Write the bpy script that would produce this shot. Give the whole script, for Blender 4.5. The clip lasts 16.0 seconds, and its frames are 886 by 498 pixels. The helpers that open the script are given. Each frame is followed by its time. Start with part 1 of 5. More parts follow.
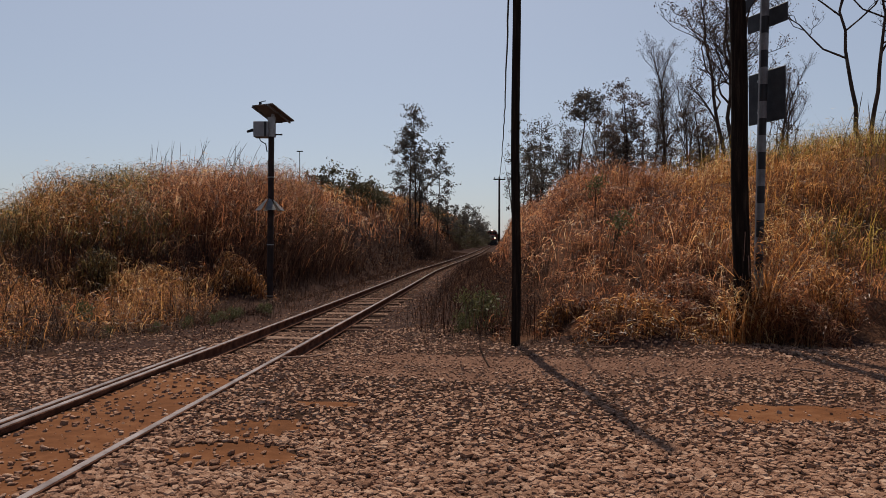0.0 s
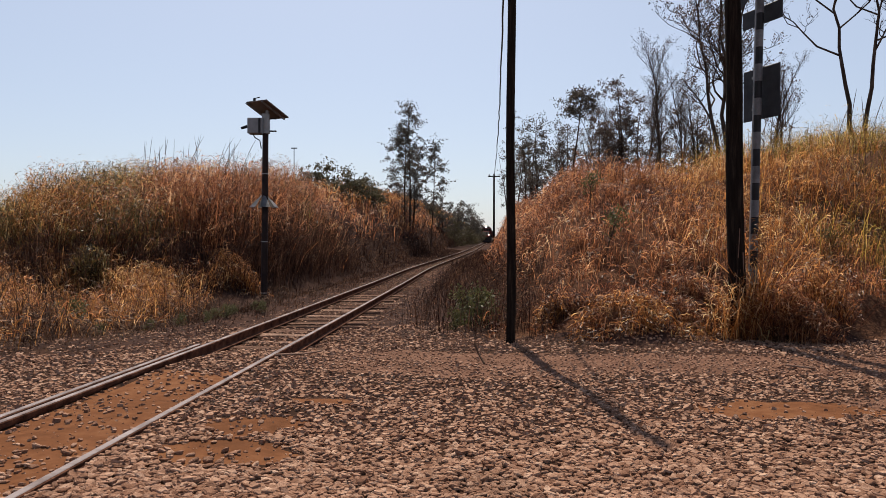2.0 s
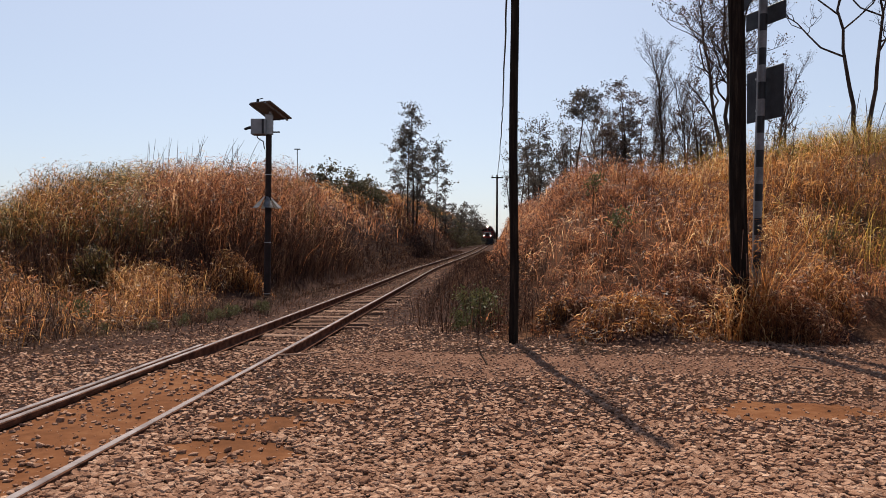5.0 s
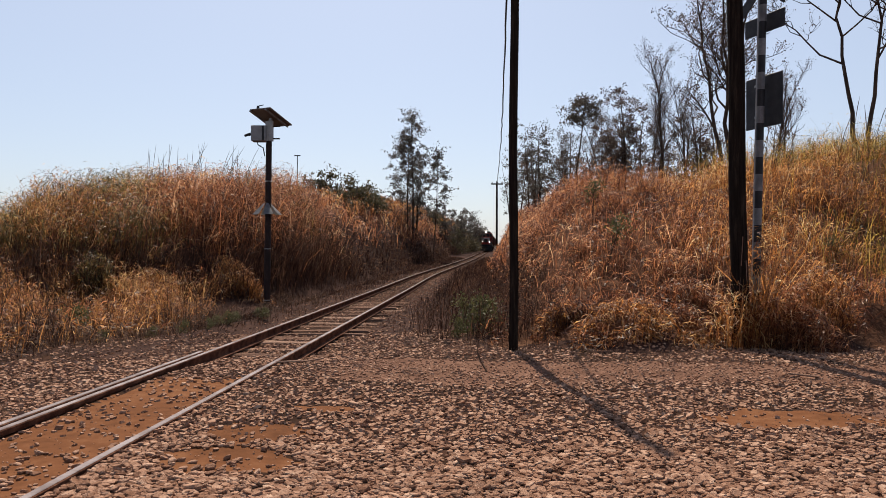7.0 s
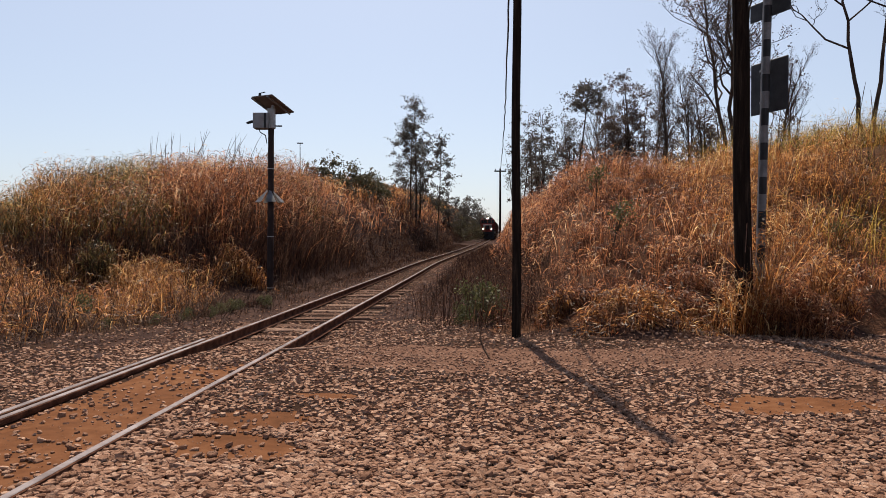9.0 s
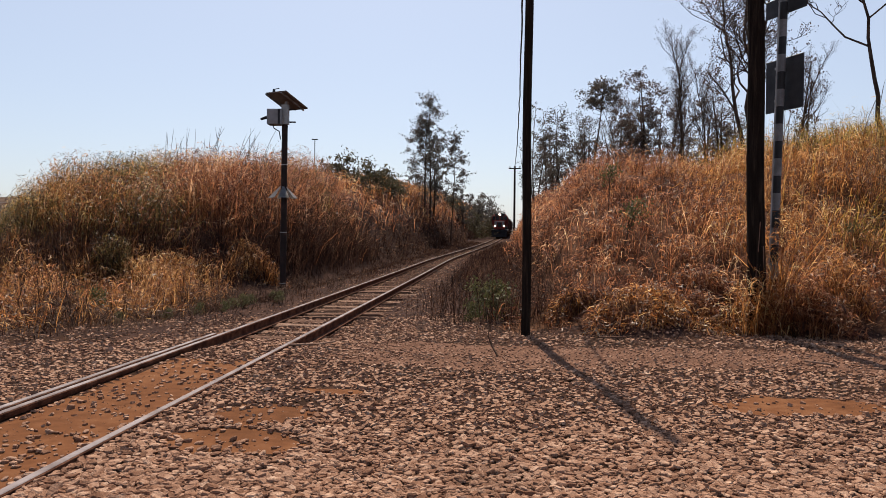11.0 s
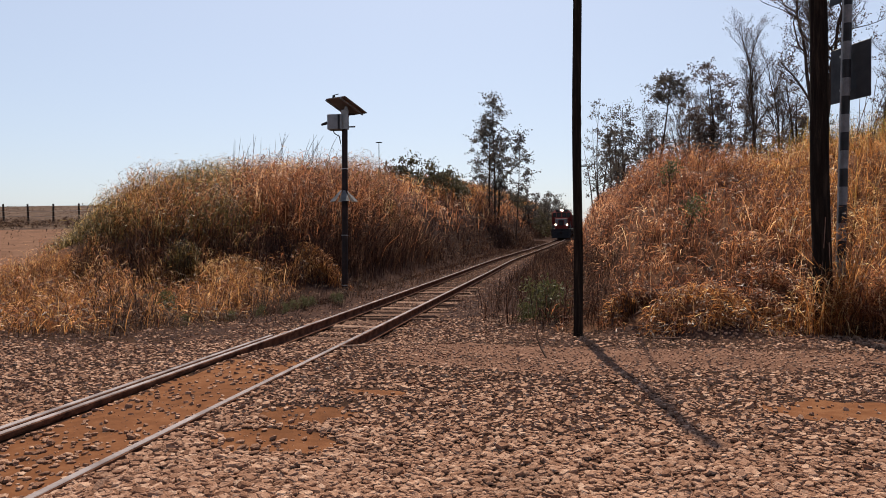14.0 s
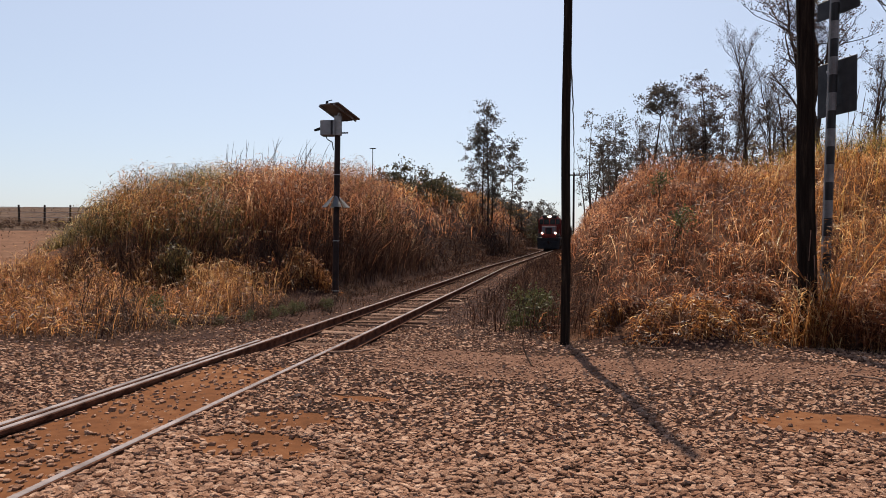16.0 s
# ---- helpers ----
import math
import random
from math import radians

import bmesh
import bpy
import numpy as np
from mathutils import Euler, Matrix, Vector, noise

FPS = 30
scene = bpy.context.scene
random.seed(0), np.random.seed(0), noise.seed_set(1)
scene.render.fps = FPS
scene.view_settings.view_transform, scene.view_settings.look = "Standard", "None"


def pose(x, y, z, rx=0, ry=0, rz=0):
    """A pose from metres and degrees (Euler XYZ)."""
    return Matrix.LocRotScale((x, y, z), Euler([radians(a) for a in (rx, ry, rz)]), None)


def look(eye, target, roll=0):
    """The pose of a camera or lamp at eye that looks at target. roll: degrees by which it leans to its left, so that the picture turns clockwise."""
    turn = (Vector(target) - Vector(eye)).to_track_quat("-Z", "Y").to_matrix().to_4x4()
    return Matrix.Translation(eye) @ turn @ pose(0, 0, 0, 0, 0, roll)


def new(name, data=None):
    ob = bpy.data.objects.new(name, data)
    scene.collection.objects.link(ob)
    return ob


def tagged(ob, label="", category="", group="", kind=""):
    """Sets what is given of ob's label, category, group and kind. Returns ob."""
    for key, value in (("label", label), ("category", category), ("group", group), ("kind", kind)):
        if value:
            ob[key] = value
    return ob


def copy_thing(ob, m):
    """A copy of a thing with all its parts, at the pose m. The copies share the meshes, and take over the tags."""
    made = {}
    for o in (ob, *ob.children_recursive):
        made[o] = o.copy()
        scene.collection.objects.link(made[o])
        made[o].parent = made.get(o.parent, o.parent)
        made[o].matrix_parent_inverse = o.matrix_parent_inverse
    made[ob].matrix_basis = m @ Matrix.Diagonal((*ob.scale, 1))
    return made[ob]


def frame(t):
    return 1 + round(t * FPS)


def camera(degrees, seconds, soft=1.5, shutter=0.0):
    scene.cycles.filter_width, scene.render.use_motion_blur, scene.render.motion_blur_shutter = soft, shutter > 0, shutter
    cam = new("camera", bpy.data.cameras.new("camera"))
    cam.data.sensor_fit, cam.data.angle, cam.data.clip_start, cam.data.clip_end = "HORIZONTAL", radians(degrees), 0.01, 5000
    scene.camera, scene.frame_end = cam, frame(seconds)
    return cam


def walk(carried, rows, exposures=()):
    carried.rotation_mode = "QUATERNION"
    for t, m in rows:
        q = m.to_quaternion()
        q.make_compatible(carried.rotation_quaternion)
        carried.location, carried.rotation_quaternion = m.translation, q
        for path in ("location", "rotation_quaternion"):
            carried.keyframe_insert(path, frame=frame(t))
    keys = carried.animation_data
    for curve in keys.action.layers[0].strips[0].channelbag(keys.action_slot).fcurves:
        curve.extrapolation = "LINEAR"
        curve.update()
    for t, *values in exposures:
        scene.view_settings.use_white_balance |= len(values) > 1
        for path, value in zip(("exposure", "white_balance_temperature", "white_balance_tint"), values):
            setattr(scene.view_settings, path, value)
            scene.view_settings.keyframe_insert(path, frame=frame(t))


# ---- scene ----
cam = camera(64.0, 16.0, soft=0.8)
PATH = [
    (0, (0.009, 0.004, 1.341), (0.009, 2.004, 1.336), 0.1),
    (0.5, (0.014, 0.0, 1.342), (0.018, 2.0, 1.336), 0.0),
    (1, (0.016, 0.014, 1.342), (0.024, 2.014, 1.339), -0.0),
    (1.5, (0.014, 0.024, 1.337), (0.027, 2.024, 1.324), 0.0),
    (2, (0.006, 0.025, 1.335), (0.021, 2.025, 1.322), 0.1),
    (2.5, (0.012, 0.047, 1.331), (0.027, 2.047, 1.321), 0.2),
    (3, (0.015, 0.047, 1.33), (0.03, 2.047, 1.323), 0.1),
    (3.5, (0.014, 0.047, 1.332), (0.026, 2.046, 1.32), -0.1),
    (4, (0.012, 0.036, 1.328), (0.026, 2.036, 1.317), 0.1),
    (6.5, (0.005, 0.017, 1.331), (0.005, 2.017, 1.328), 0.1),
    (7, (0.008, 0.02, 1.336), (0.015, 2.02, 1.344), 0.2),
    (7.5, (0.009, 0.027, 1.33), (0.013, 2.027, 1.331), 0.2),
    (8, (0.005, 0.038, 1.333), (0.01, 2.038, 1.314), 0.3),
    (8.5, (0.013, 0.045, 1.332), (0.018, 2.045, 1.307), 0.1),
    (11, (0.08, 0.056, 1.33), (0.037, 2.055, 1.294), 0.5),
    (11.5, (0.149, 0.042, 1.34), (0.092, 2.041, 1.318), 0.3),
    (12, (0.204, 0.047, 1.351), (0.079, 2.043, 1.32), 0.3),
    (12.5, (0.242, 0.045, 1.355), (0.081, 2.038, 1.329), 0.7),
    (13, (0.283, 0.048, 1.352), (0.108, 2.04, 1.313), 0.4),
    (13.5, (0.292, 0.041, 1.348), (0.09, 2.031, 1.313), -0.2),
    (14, (0.316, 0.037, 1.35), (0.083, 2.023, 1.314), -0.4),
    (14.5, (0.33, 0.024, 1.358), (0.108, 2.011, 1.32), -0.3),
    (15, (0.337, 0.026, 1.354), (0.106, 2.013, 1.323), -0.4),
    (15.5, (0.35, 0.017, 1.36), (0.133, 2.005, 1.349), 0.0),
    (16, (0.382, 0.002, 1.361), (0.168, 1.99, 1.344), 0.4),
]
walk(cam, [(t, look(eye, target, roll)) for t, eye, target, roll in PATH],
     [(0.0, -0.06), (0.5, 0.06), (1.0, 0.2), (1.5, 0.33), (2.0, 0.42), (3.0, 0.5), (16.0, 0.52)])

# ---- world, sun, exposure ----
SUN_TO = Vector((-0.098, 0.995, 1.30)).normalized()
ELEV = math.asin(SUN_TO.z)
world = bpy.data.worlds.new("sky")
scene.world = world
world.use_nodes = True
wn, wl = world.node_tree.nodes, world.node_tree.links
sky = wn.new("ShaderNodeTexSky")
sky.sky_type, sky.sun_disc = "NISHITA", False
sky.sun_elevation, sky.sun_rotation = ELEV, math.atan2(SUN_TO.x, SUN_TO.y)
sky.air_density, sky.dust_density, sky.ozone_density = 1.0, 1.2, 3.0
haze = wn.new("ShaderNodeMix")
haze.data_type = "RGBA"
haze.inputs[7].default_value = (5.6, 6.02, 7.05, 1)
# the haze thins out from the horizon towards the zenith
up, height, thin = wn.new("ShaderNodeTexCoord"), wn.new("ShaderNodeSeparateXYZ"), wn.new("ShaderNodeMapRange")
thin.interpolation_type = "SMOOTHSTEP"
for slot, value in zip((1, 2, 3, 4), (0.3, 0.75, 0.5, 0.02)):
    thin.inputs[slot].default_value = value
wl.new(up.outputs["Generated"], height.inputs[0])
wl.new(height.outputs[2], thin.inputs[0])
wl.new(thin.outputs[0], haze.inputs[0])
wl.new(sky.outputs[0], haze.inputs[6])
wl.new(haze.outputs[2], wn["Background"].inputs[0])
wn["Background"].inputs[1].default_value = 0.086
sun = new("sun", bpy.data.lights.new("sun", "SUN"))
sun.data.energy, sun.data.angle, sun.data.color = 5.0, radians(0.5), (1.0, 0.87, 0.72)
sun.matrix_world = look(SUN_TO * 60, (0, 0, 0))

# ---- small builders ----
def fast_mesh(name, verts, tris):
    """A mesh from arrays of corners and triangles."""
    me = bpy.data.meshes.new(name)
    verts, tris = np.asarray(verts, np.float32), np.asarray(tris, np.int32)
    me.vertices.add(len(verts))
    me.vertices.foreach_set("co", verts.ravel())
    me.loops.add(tris.size)
    me.loops.foreach_set("vertex_index", tris.ravel())
    me.polygons.add(len(tris))
    me.polygons.foreach_set("loop_start", np.arange(0, tris.size, 3, dtype=np.int32))
    me.polygons.foreach_set("use_smooth", np.zeros(len(tris), bool))
    me.update(calc_edges=True)
    return me


def part(name, bm, material, parent=None, label="", smooth=False):
    """Links a bmesh as one mesh object under a thing or a part."""
    me = bpy.data.meshes.new(name)
    bm.to_mesh(me)
    bm.free()
    me.materials.append(material)
    if smooth:
        me.polygons.foreach_set("use_smooth", [True] * len(me.polygons))
    ob = new(name, me)
    ob.parent = parent
    return tagged(ob, label) if label else ob


def array_part(name, verts, tris, material, parent=None, label="", kind=""):
    me = fast_mesh(name, verts, tris)
    me.materials.append(material)
    ob = new(name, me)
    ob.parent = parent
    return tagged(ob, label=label, kind=kind)


def empty(name, m, label, category, group=""):
    ob = new(name)
    ob.empty_display_size = 0.2
    ob.matrix_basis = m
    return tagged(ob, label, category, group)


def add_box(bm, c, s, m=None, bevel=0.0):
    made = bmesh.ops.create_cube(bm, size=1.0)["verts"]
    bmesh.ops.scale(bm, vec=s, verts=made)
    if bevel:
        edges = list({e for v in made for e in v.link_edges})
        made = list({v for f in bmesh.ops.bevel(bm, geom=edges, offset=bevel, segments=1, affect="EDGES")["faces"] for v in f.verts} | {v for v in made if v.is_valid})
    bmesh.ops.transform(bm, matrix=Matrix.Translation(c) @ (m or Matrix()), verts=made)
    return bm


def add_rod(bm, a, b, r0, r1=None, seg=10):
    a, b = Vector(a), Vector(b)
    way = b - a
    m = Matrix.Translation((a + b) / 2) @ way.to_track_quat("Z", "Y").to_matrix().to_4x4()
    bmesh.ops.create_cone(bm, cap_ends=True, segments=seg, radius1=r0, radius2=r0 if r1 is None else r1, depth=way.length, matrix=m)
    return bm


def box(c, s, m=None, bevel=0.0):
    return add_box(bmesh.new(), c, s, m, bevel)


def rod(a, b, r0, r1=None, seg=10):
    return add_rod(bmesh.new(), a, b, r0, r1, seg)


def tube_arrays(points, radii, seg):
    """Corners and triangles of a tapered tube along points."""
    pts = [Vector(p) for p in points]
    vs, fs = [], []
    for i, p in enumerate(pts):
        way = (pts[min(i + 1, len(pts) - 1)] - pts[max(i - 1, 0)]).normalized()
        side = way.cross(Vector((0.31, 0.94, 0.13))).normalized()
        up = way.cross(side)
        for k in range(seg):
            a = 2 * math.pi * k / seg
            vs.append(p + (side * math.cos(a) + up * math.sin(a)) * radii[i])
    for i in range(len(pts) - 1):
        for k in range(seg):
            a, b = i * seg + k, i * seg + (k + 1) % seg
            fs += [(a, b, a + seg), (b, b + seg, a + seg)]
    return vs, fs


# ---- materials ----
def mat(name, stops, scale=4.0, rough=0.8, bump=0.3, bump_scale=None, metal=0.0, island=0.0, objrand=0.0, through_light=0.0, fine=0.25, coord="Object", stretch=(1, 1, 1), spec=None):
    """Noise-coloured surface: a coarse and a fine grain mixed along the colour stops, with relief."""
    m = bpy.data.materials.new(name)
    m.use_nodes = True
    n, l = m.node_tree.nodes, m.node_tree.links
    bsdf = n["Principled BSDF"]
    tc, mp = n.new("ShaderNodeTexCoord"), n.new("ShaderNodeMapping")
    mp.inputs["Scale"].default_value = stretch
    l.new(tc.outputs[coord], mp.inputs[0])
    big, small = n.new("ShaderNodeTexNoise"), n.new("ShaderNodeTexNoise")
    for t, s in ((big, scale), (small, scale * 9)):
        t.inputs["Scale"].default_value, t.inputs["Detail"].default_value = s, 5
        l.new(mp.outputs[0], t.inputs["Vector"])
    mix = n.new("ShaderNodeMix")
    mix.inputs[0].default_value = fine
    l.new(big.outputs[0], mix.inputs[2])
    l.new(small.outputs[0], mix.inputs[3])
    value = mix.outputs[0]
    spread = n.new("ShaderNodeMapRange")
    spread.inputs[1].default_value, spread.inputs[2].default_value = 0.3, 0.7
    l.new(value, spread.inputs[0])
    value = spread.outputs[0]
    if island or objrand:
        src = n.new("ShaderNodeNewGeometry").outputs["Random Per Island"] if island else n.new("ShaderNodeObjectInfo").outputs["Random"]
        mx = n.new("ShaderNodeMix")
        mx.inputs[0].default_value = island or objrand
        l.new(value, mx.inputs[2])
        l.new(src, mx.inputs[3])
        value = mx.outputs[0]
    ramp = n.new("ShaderNodeValToRGB")
    e = ramp.color_ramp.elements
    while len(e) < len(stops):
        e.new(0.5)
    for k, (p, c) in enumerate(stops):
        e[k].position, e[k].color = p, (*[min(0.9, 0.85 * v) for v in c], 1)
    l.new(value, ramp.inputs[0])
    l.new(ramp.outputs[0], bsdf.inputs["Base Color"])
    bsdf.inputs["Roughness"].default_value, bsdf.inputs["Metallic"].default_value = rough, metal
    bsdf.inputs["Specular IOR Level"].default_value = spec if spec is not None else 0.03 if rough > 0.79 else 0.25
    if bump:
        bp = n.new("ShaderNodeBump")
        bp.inputs["Strength"].default_value, bp.inputs["Distance"].default_value = bump, 0.02
        l.new(small.outputs[0], bp.inputs["Height"])
        l.new(bp.outputs[0], bsdf.inputs["Normal"])
    if through_light:
        tr, add = n.new("ShaderNodeBsdfTranslucent"), n.new("ShaderNodeMixShader")
        add.inputs[0].default_value = through_light
        l.new(ramp.outputs[0], tr.inputs[0])
        l.new(bsdf.outputs[0], add.inputs[1])
        l.new(tr.outputs[0], add.inputs[2])
        l.new(add.outputs[0], n["Material Output"].inputs[0])
    return m


def glow(name, color, strength):
    m = bpy.data.materials.new(name)
    m.use_nodes = True
    b = m.node_tree.nodes["Principled BSDF"]
    b.inputs["Base Color"].default_value = (*color, 1)
    b.inputs["Emission Color"].default_value, b.inputs["Emission Strength"].default_value = (*color, 1), strength
    return m


M_STONE = mat("crushed_stone", [(0.01, (0.095, 0.045, 0.029)), (0.3, (0.222, 0.114, 0.071)), (0.65, (0.377, 0.221, 0.148)), (1.0, (0.621, 0.425, 0.303))], 14, 0.85, 0.5, island=0.5)
M_STONE_ONE = mat("crushed_stone_single", [(0.01, (0.095, 0.045, 0.029)), (0.3, (0.222, 0.114, 0.071)), (0.65, (0.377, 0.221, 0.148)), (1.0, (0.621, 0.425, 0.303))], 14, 0.85, 0.5, objrand=0.5)
M_RAIL_TOP = mat("worn_steel", [(0.2, (0.19, 0.155, 0.15)), (0.8, (0.34, 0.295, 0.29))], 3, 0.8, 0.05)
M_RAIL = mat("rusty_rail_steel", [(0.1, (0.05, 0.022, 0.014)), (0.5, (0.115, 0.05, 0.031)), (0.9, (0.19, 0.09, 0.055))], 6, 0.85, 0.4)
M_SLEEPER = mat("weathered_sleeper_wood", [(0.0, (0.08, 0.042, 0.03)), (0.5, (0.215, 0.125, 0.088)), (1.0, (0.43, 0.285, 0.21))], 3, 0.9, 0.8, objrand=0.5, stretch=(1, 7, 7))
M_POLE = mat("dark_treated_wood", [(0.0, (0.008, 0.006, 0.005)), (0.6, (0.025, 0.018, 0.014)), (1.0, (0.06, 0.042, 0.03))], 3, 0.9, 0.7, stretch=(8, 8, 0.7))
M_IRON = mat("dark_rusted_iron", [(0.0, (0.012, 0.007, 0.006)), (0.7, (0.032, 0.017, 0.013)), (1.0, (0.075, 0.038, 0.026))], 5, 0.75, 0.4)
M_GALV = mat("galvanised_sheet", [(0.0, (0.20, 0.19, 0.18)), (1.0, (0.42, 0.41, 0.40))], 5, 0.5, 0.1, metal=0.4)
M_BOXGREY = mat("grey_painted_cabinet", [(0.0, (0.2, 0.2, 0.2)), (1.0, (0.32, 0.32, 0.32))], 5, 0.6, 0.1)
M_PANEL_BACK = mat("panel_back_sheet", [(0.0, (0.11, 0.085, 0.072)), (1.0, (0.20, 0.16, 0.135))], 4, 0.7, 0.1)
M_CELL = mat("solar_cells", [(0.0, (0.01, 0.015, 0.04)), (1.0, (0.02, 0.03, 0.07))], 6, 0.2, 0.0)
M_BLACK = mat("black_paint", [(0.0, (0.012, 0.012, 0.013)), (1.0, (0.03, 0.03, 0.032))], 6, 0.6, 0.15)
# white paint with the dimness of its backlit side put into the colour
M_WHITE = mat("white_paint_greyed_for_shade", [(0.0, (0.098, 0.097, 0.097)), (0.6, (0.180, 0.179, 0.182)), (1.0, (0.254, 0.251, 0.254))], 6, 0.6, 0.15)
M_SIGNBACK = mat("unpainted_sign_back", [(0.0, (0.02, 0.02, 0.022)), (1.0, (0.055, 0.053, 0.055))], 5, 0.6, 0.1)
# low stops deepened, top stop whitened: shade and glints painted into the blades
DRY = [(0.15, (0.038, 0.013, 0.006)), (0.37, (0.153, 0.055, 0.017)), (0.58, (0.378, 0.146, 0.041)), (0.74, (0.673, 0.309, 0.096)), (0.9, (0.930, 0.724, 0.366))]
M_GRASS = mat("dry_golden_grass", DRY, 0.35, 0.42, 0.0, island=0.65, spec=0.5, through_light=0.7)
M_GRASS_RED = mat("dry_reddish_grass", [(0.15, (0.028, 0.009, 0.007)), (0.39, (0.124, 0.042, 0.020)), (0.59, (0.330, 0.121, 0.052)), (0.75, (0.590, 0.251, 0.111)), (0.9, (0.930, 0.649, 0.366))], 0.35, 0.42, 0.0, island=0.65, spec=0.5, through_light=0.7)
M_GRASS_GREEN = mat("half_green_grass", [(0.15, (0.022, 0.022, 0.006)), (0.4, (0.107, 0.082, 0.015)), (0.6, (0.304, 0.191, 0.033)), (0.75, (0.558, 0.359, 0.083)), (0.9, (0.800, 0.698, 0.294))], 0.4, 0.42, 0.0, island=0.65, spec=0.5, through_light=0.7)
M_STRAW = mat("dull_straw_grass", [(0.15, (0.029, 0.011, 0.004)), (0.37, (0.127, 0.050, 0.017)), (0.58, (0.314, 0.132, 0.040)), (0.74, (0.580, 0.275, 0.092)), (0.9, (0.930, 0.619, 0.275))], 0.35, 0.42, 0.0, island=0.65, spec=0.25, through_light=0.65)
M_GRASS_OLIVE = mat("olive_green_grass", [(0.15, (0.014, 0.013, 0.005)), (0.4, (0.060, 0.046, 0.013)), (0.6, (0.165, 0.112, 0.028)), (0.75, (0.36, 0.245, 0.075)), (0.9, (0.78, 0.62, 0.32))], 0.4, 0.42, 0.0, island=0.65, spec=0.5, through_light=0.6)
# serves real dead weeds and also the shade painted at the banks' feet
M_GRASS_DARK = mat("dead_grass_and_foot_shade", [(0.15, (0.013, 0.007, 0.006)), (0.5, (0.04, 0.019, 0.014)), (0.75, (0.095, 0.047, 0.03)), (0.92, (0.27, 0.155, 0.098))], 0.5, 0.85, 0.0, island=0.65, spec=0.12, through_light=0.4)
M_LITTER = mat("grey_dead_weeds", [(0.0, (0.03, 0.016, 0.011)), (0.5, (0.095, 0.053, 0.034)), (1.0, (0.30, 0.19, 0.12))], 0.6, 0.8, 0.0, island=0.6, spec=0.12, through_light=0.25)
M_WEED = mat("green_weed_leaves", [(0.0, (0.045, 0.048, 0.018)), (0.6, (0.11, 0.11, 0.042)), (1.0, (0.24, 0.215, 0.085))], 1.5, 0.6, 0.0, island=0.6, through_light=0.35)
M_BARK = mat("grey_brown_bark", [(0.0, (0.03, 0.02, 0.016)), (0.6, (0.075, 0.052, 0.04)), (1.0, (0.15, 0.11, 0.085))], 2, 0.9, 0.6, stretch=(3, 3, 0.6))
M_LEAF = mat("dull_tree_leaves", [(0.01, (0.047, 0.043, 0.034)), (0.6, (0.106, 0.088, 0.070)), (1.0, (0.203, 0.156, 0.126))], 0.5, 0.6, 0.0, island=0.6, through_light=0.3)
M_LEAF_DRY = mat("brown_tree_leaves", [(0.01, (0.062, 0.043, 0.034)), (0.6, (0.133, 0.091, 0.070)), (1.0, (0.250, 0.173, 0.134))], 0.5, 0.6, 0.0, island=0.6, through_light=0.3)
M_LEAF_GREEN = mat("green_tree_leaves", [(0.0, (0.043, 0.040, 0.020)), (0.6, (0.098, 0.082, 0.041)), (1.0, (0.188, 0.138, 0.072))], 0.5, 0.6, 0.0, island=0.6, through_light=0.3)
M_LOCO_RED = mat("faded_red_loco_paint", [(0.01, (0.113, 0.017, 0.013)), (0.6, (0.225, 0.030, 0.022)), (1.0, (0.320, 0.053, 0.035))], 1.2, 0.5, 0.05)
M_LOCO_DARK = mat("grimy_dark_loco_paint", [(0.0, (0.012, 0.012, 0.014)), (1.0, (0.05, 0.045, 0.045))], 1.5, 0.6, 0.1)
M_LOCO_GREY = mat("grey_loco_paint", [(0.0, (0.16, 0.15, 0.155)), (1.0, (0.27, 0.255, 0.26))], 1.5, 0.55, 0.05)
M_GLASS = mat("dark_cab_glass", [(0.0, (0.01, 0.012, 0.014)), (1.0, (0.02, 0.022, 0.025))], 2, 0.08, 0.0)
M_WAGON = mat("rust_brown_wagon_paint", [(0.0, (0.05, 0.025, 0.02)), (1.0, (0.16, 0.07, 0.05))], 1.0, 0.7, 0.15)
M_LAMP = glow("headlight_glow", (1.0, 0.70, 0.54), 14)
M_LAMP_LOW = glow("ditch_light_glow", (1.0, 0.68, 0.54), 8)


# ---- the line and the lie of the land ----
LINE_Y = [-60, -20, 10, 25, 38, 60, 85, 110, 140, 195, 300, 420]
LINE_X = [-5.88, -3.86, -2.345, -1.58, -0.93, 1.15, 3.80, 6.10, 8.75, 13.5, 22.5, 32.8]
LINE_Z = [0.06, 0.06, 0.06, 0.06, 0.07, 0.25, 0.60, 0.96, 1.36, 1.88, 2.4, 2.8]


def smooth_line(y, values):
    """A cubic through the support points of the line (finite-difference tangents)."""
    k = np.array(LINE_Y, float)
    v = np.array(values, float)
    d = np.diff(v) / np.diff(k)
    tan = np.concatenate([[d[0]], (d[1:] * np.diff(k)[:-1] + d[:-1] * np.diff(k)[1:]) / (k[2:] - k[:-2]), [d[-1]]])
    y = np.asarray(y, float)
    i = np.clip(np.searchsorted(k, y) - 1, 0, len(k) - 2)
    h = k[i + 1] - k[i]
    s = (y - k[i]) / h
    out = (2 * s**3 - 3 * s**2 + 1) * v[i] + (s**3 - 2 * s**2 + s) * h * tan[i] + (3 * s**2 - 2 * s**3) * v[i + 1] + (s**3 - s**2) * h * tan[i + 1]
    out = np.where(y < k[0], v[0] + (y - k[0]) * tan[0], out)
    return np.where(y > k[-1], v[-1] + (y - k[-1]) * tan[-1], out)


def xc(y):
    return smooth_line(y, LINE_X)


def zc(y):
    return smooth_line(y, LINE_Z)


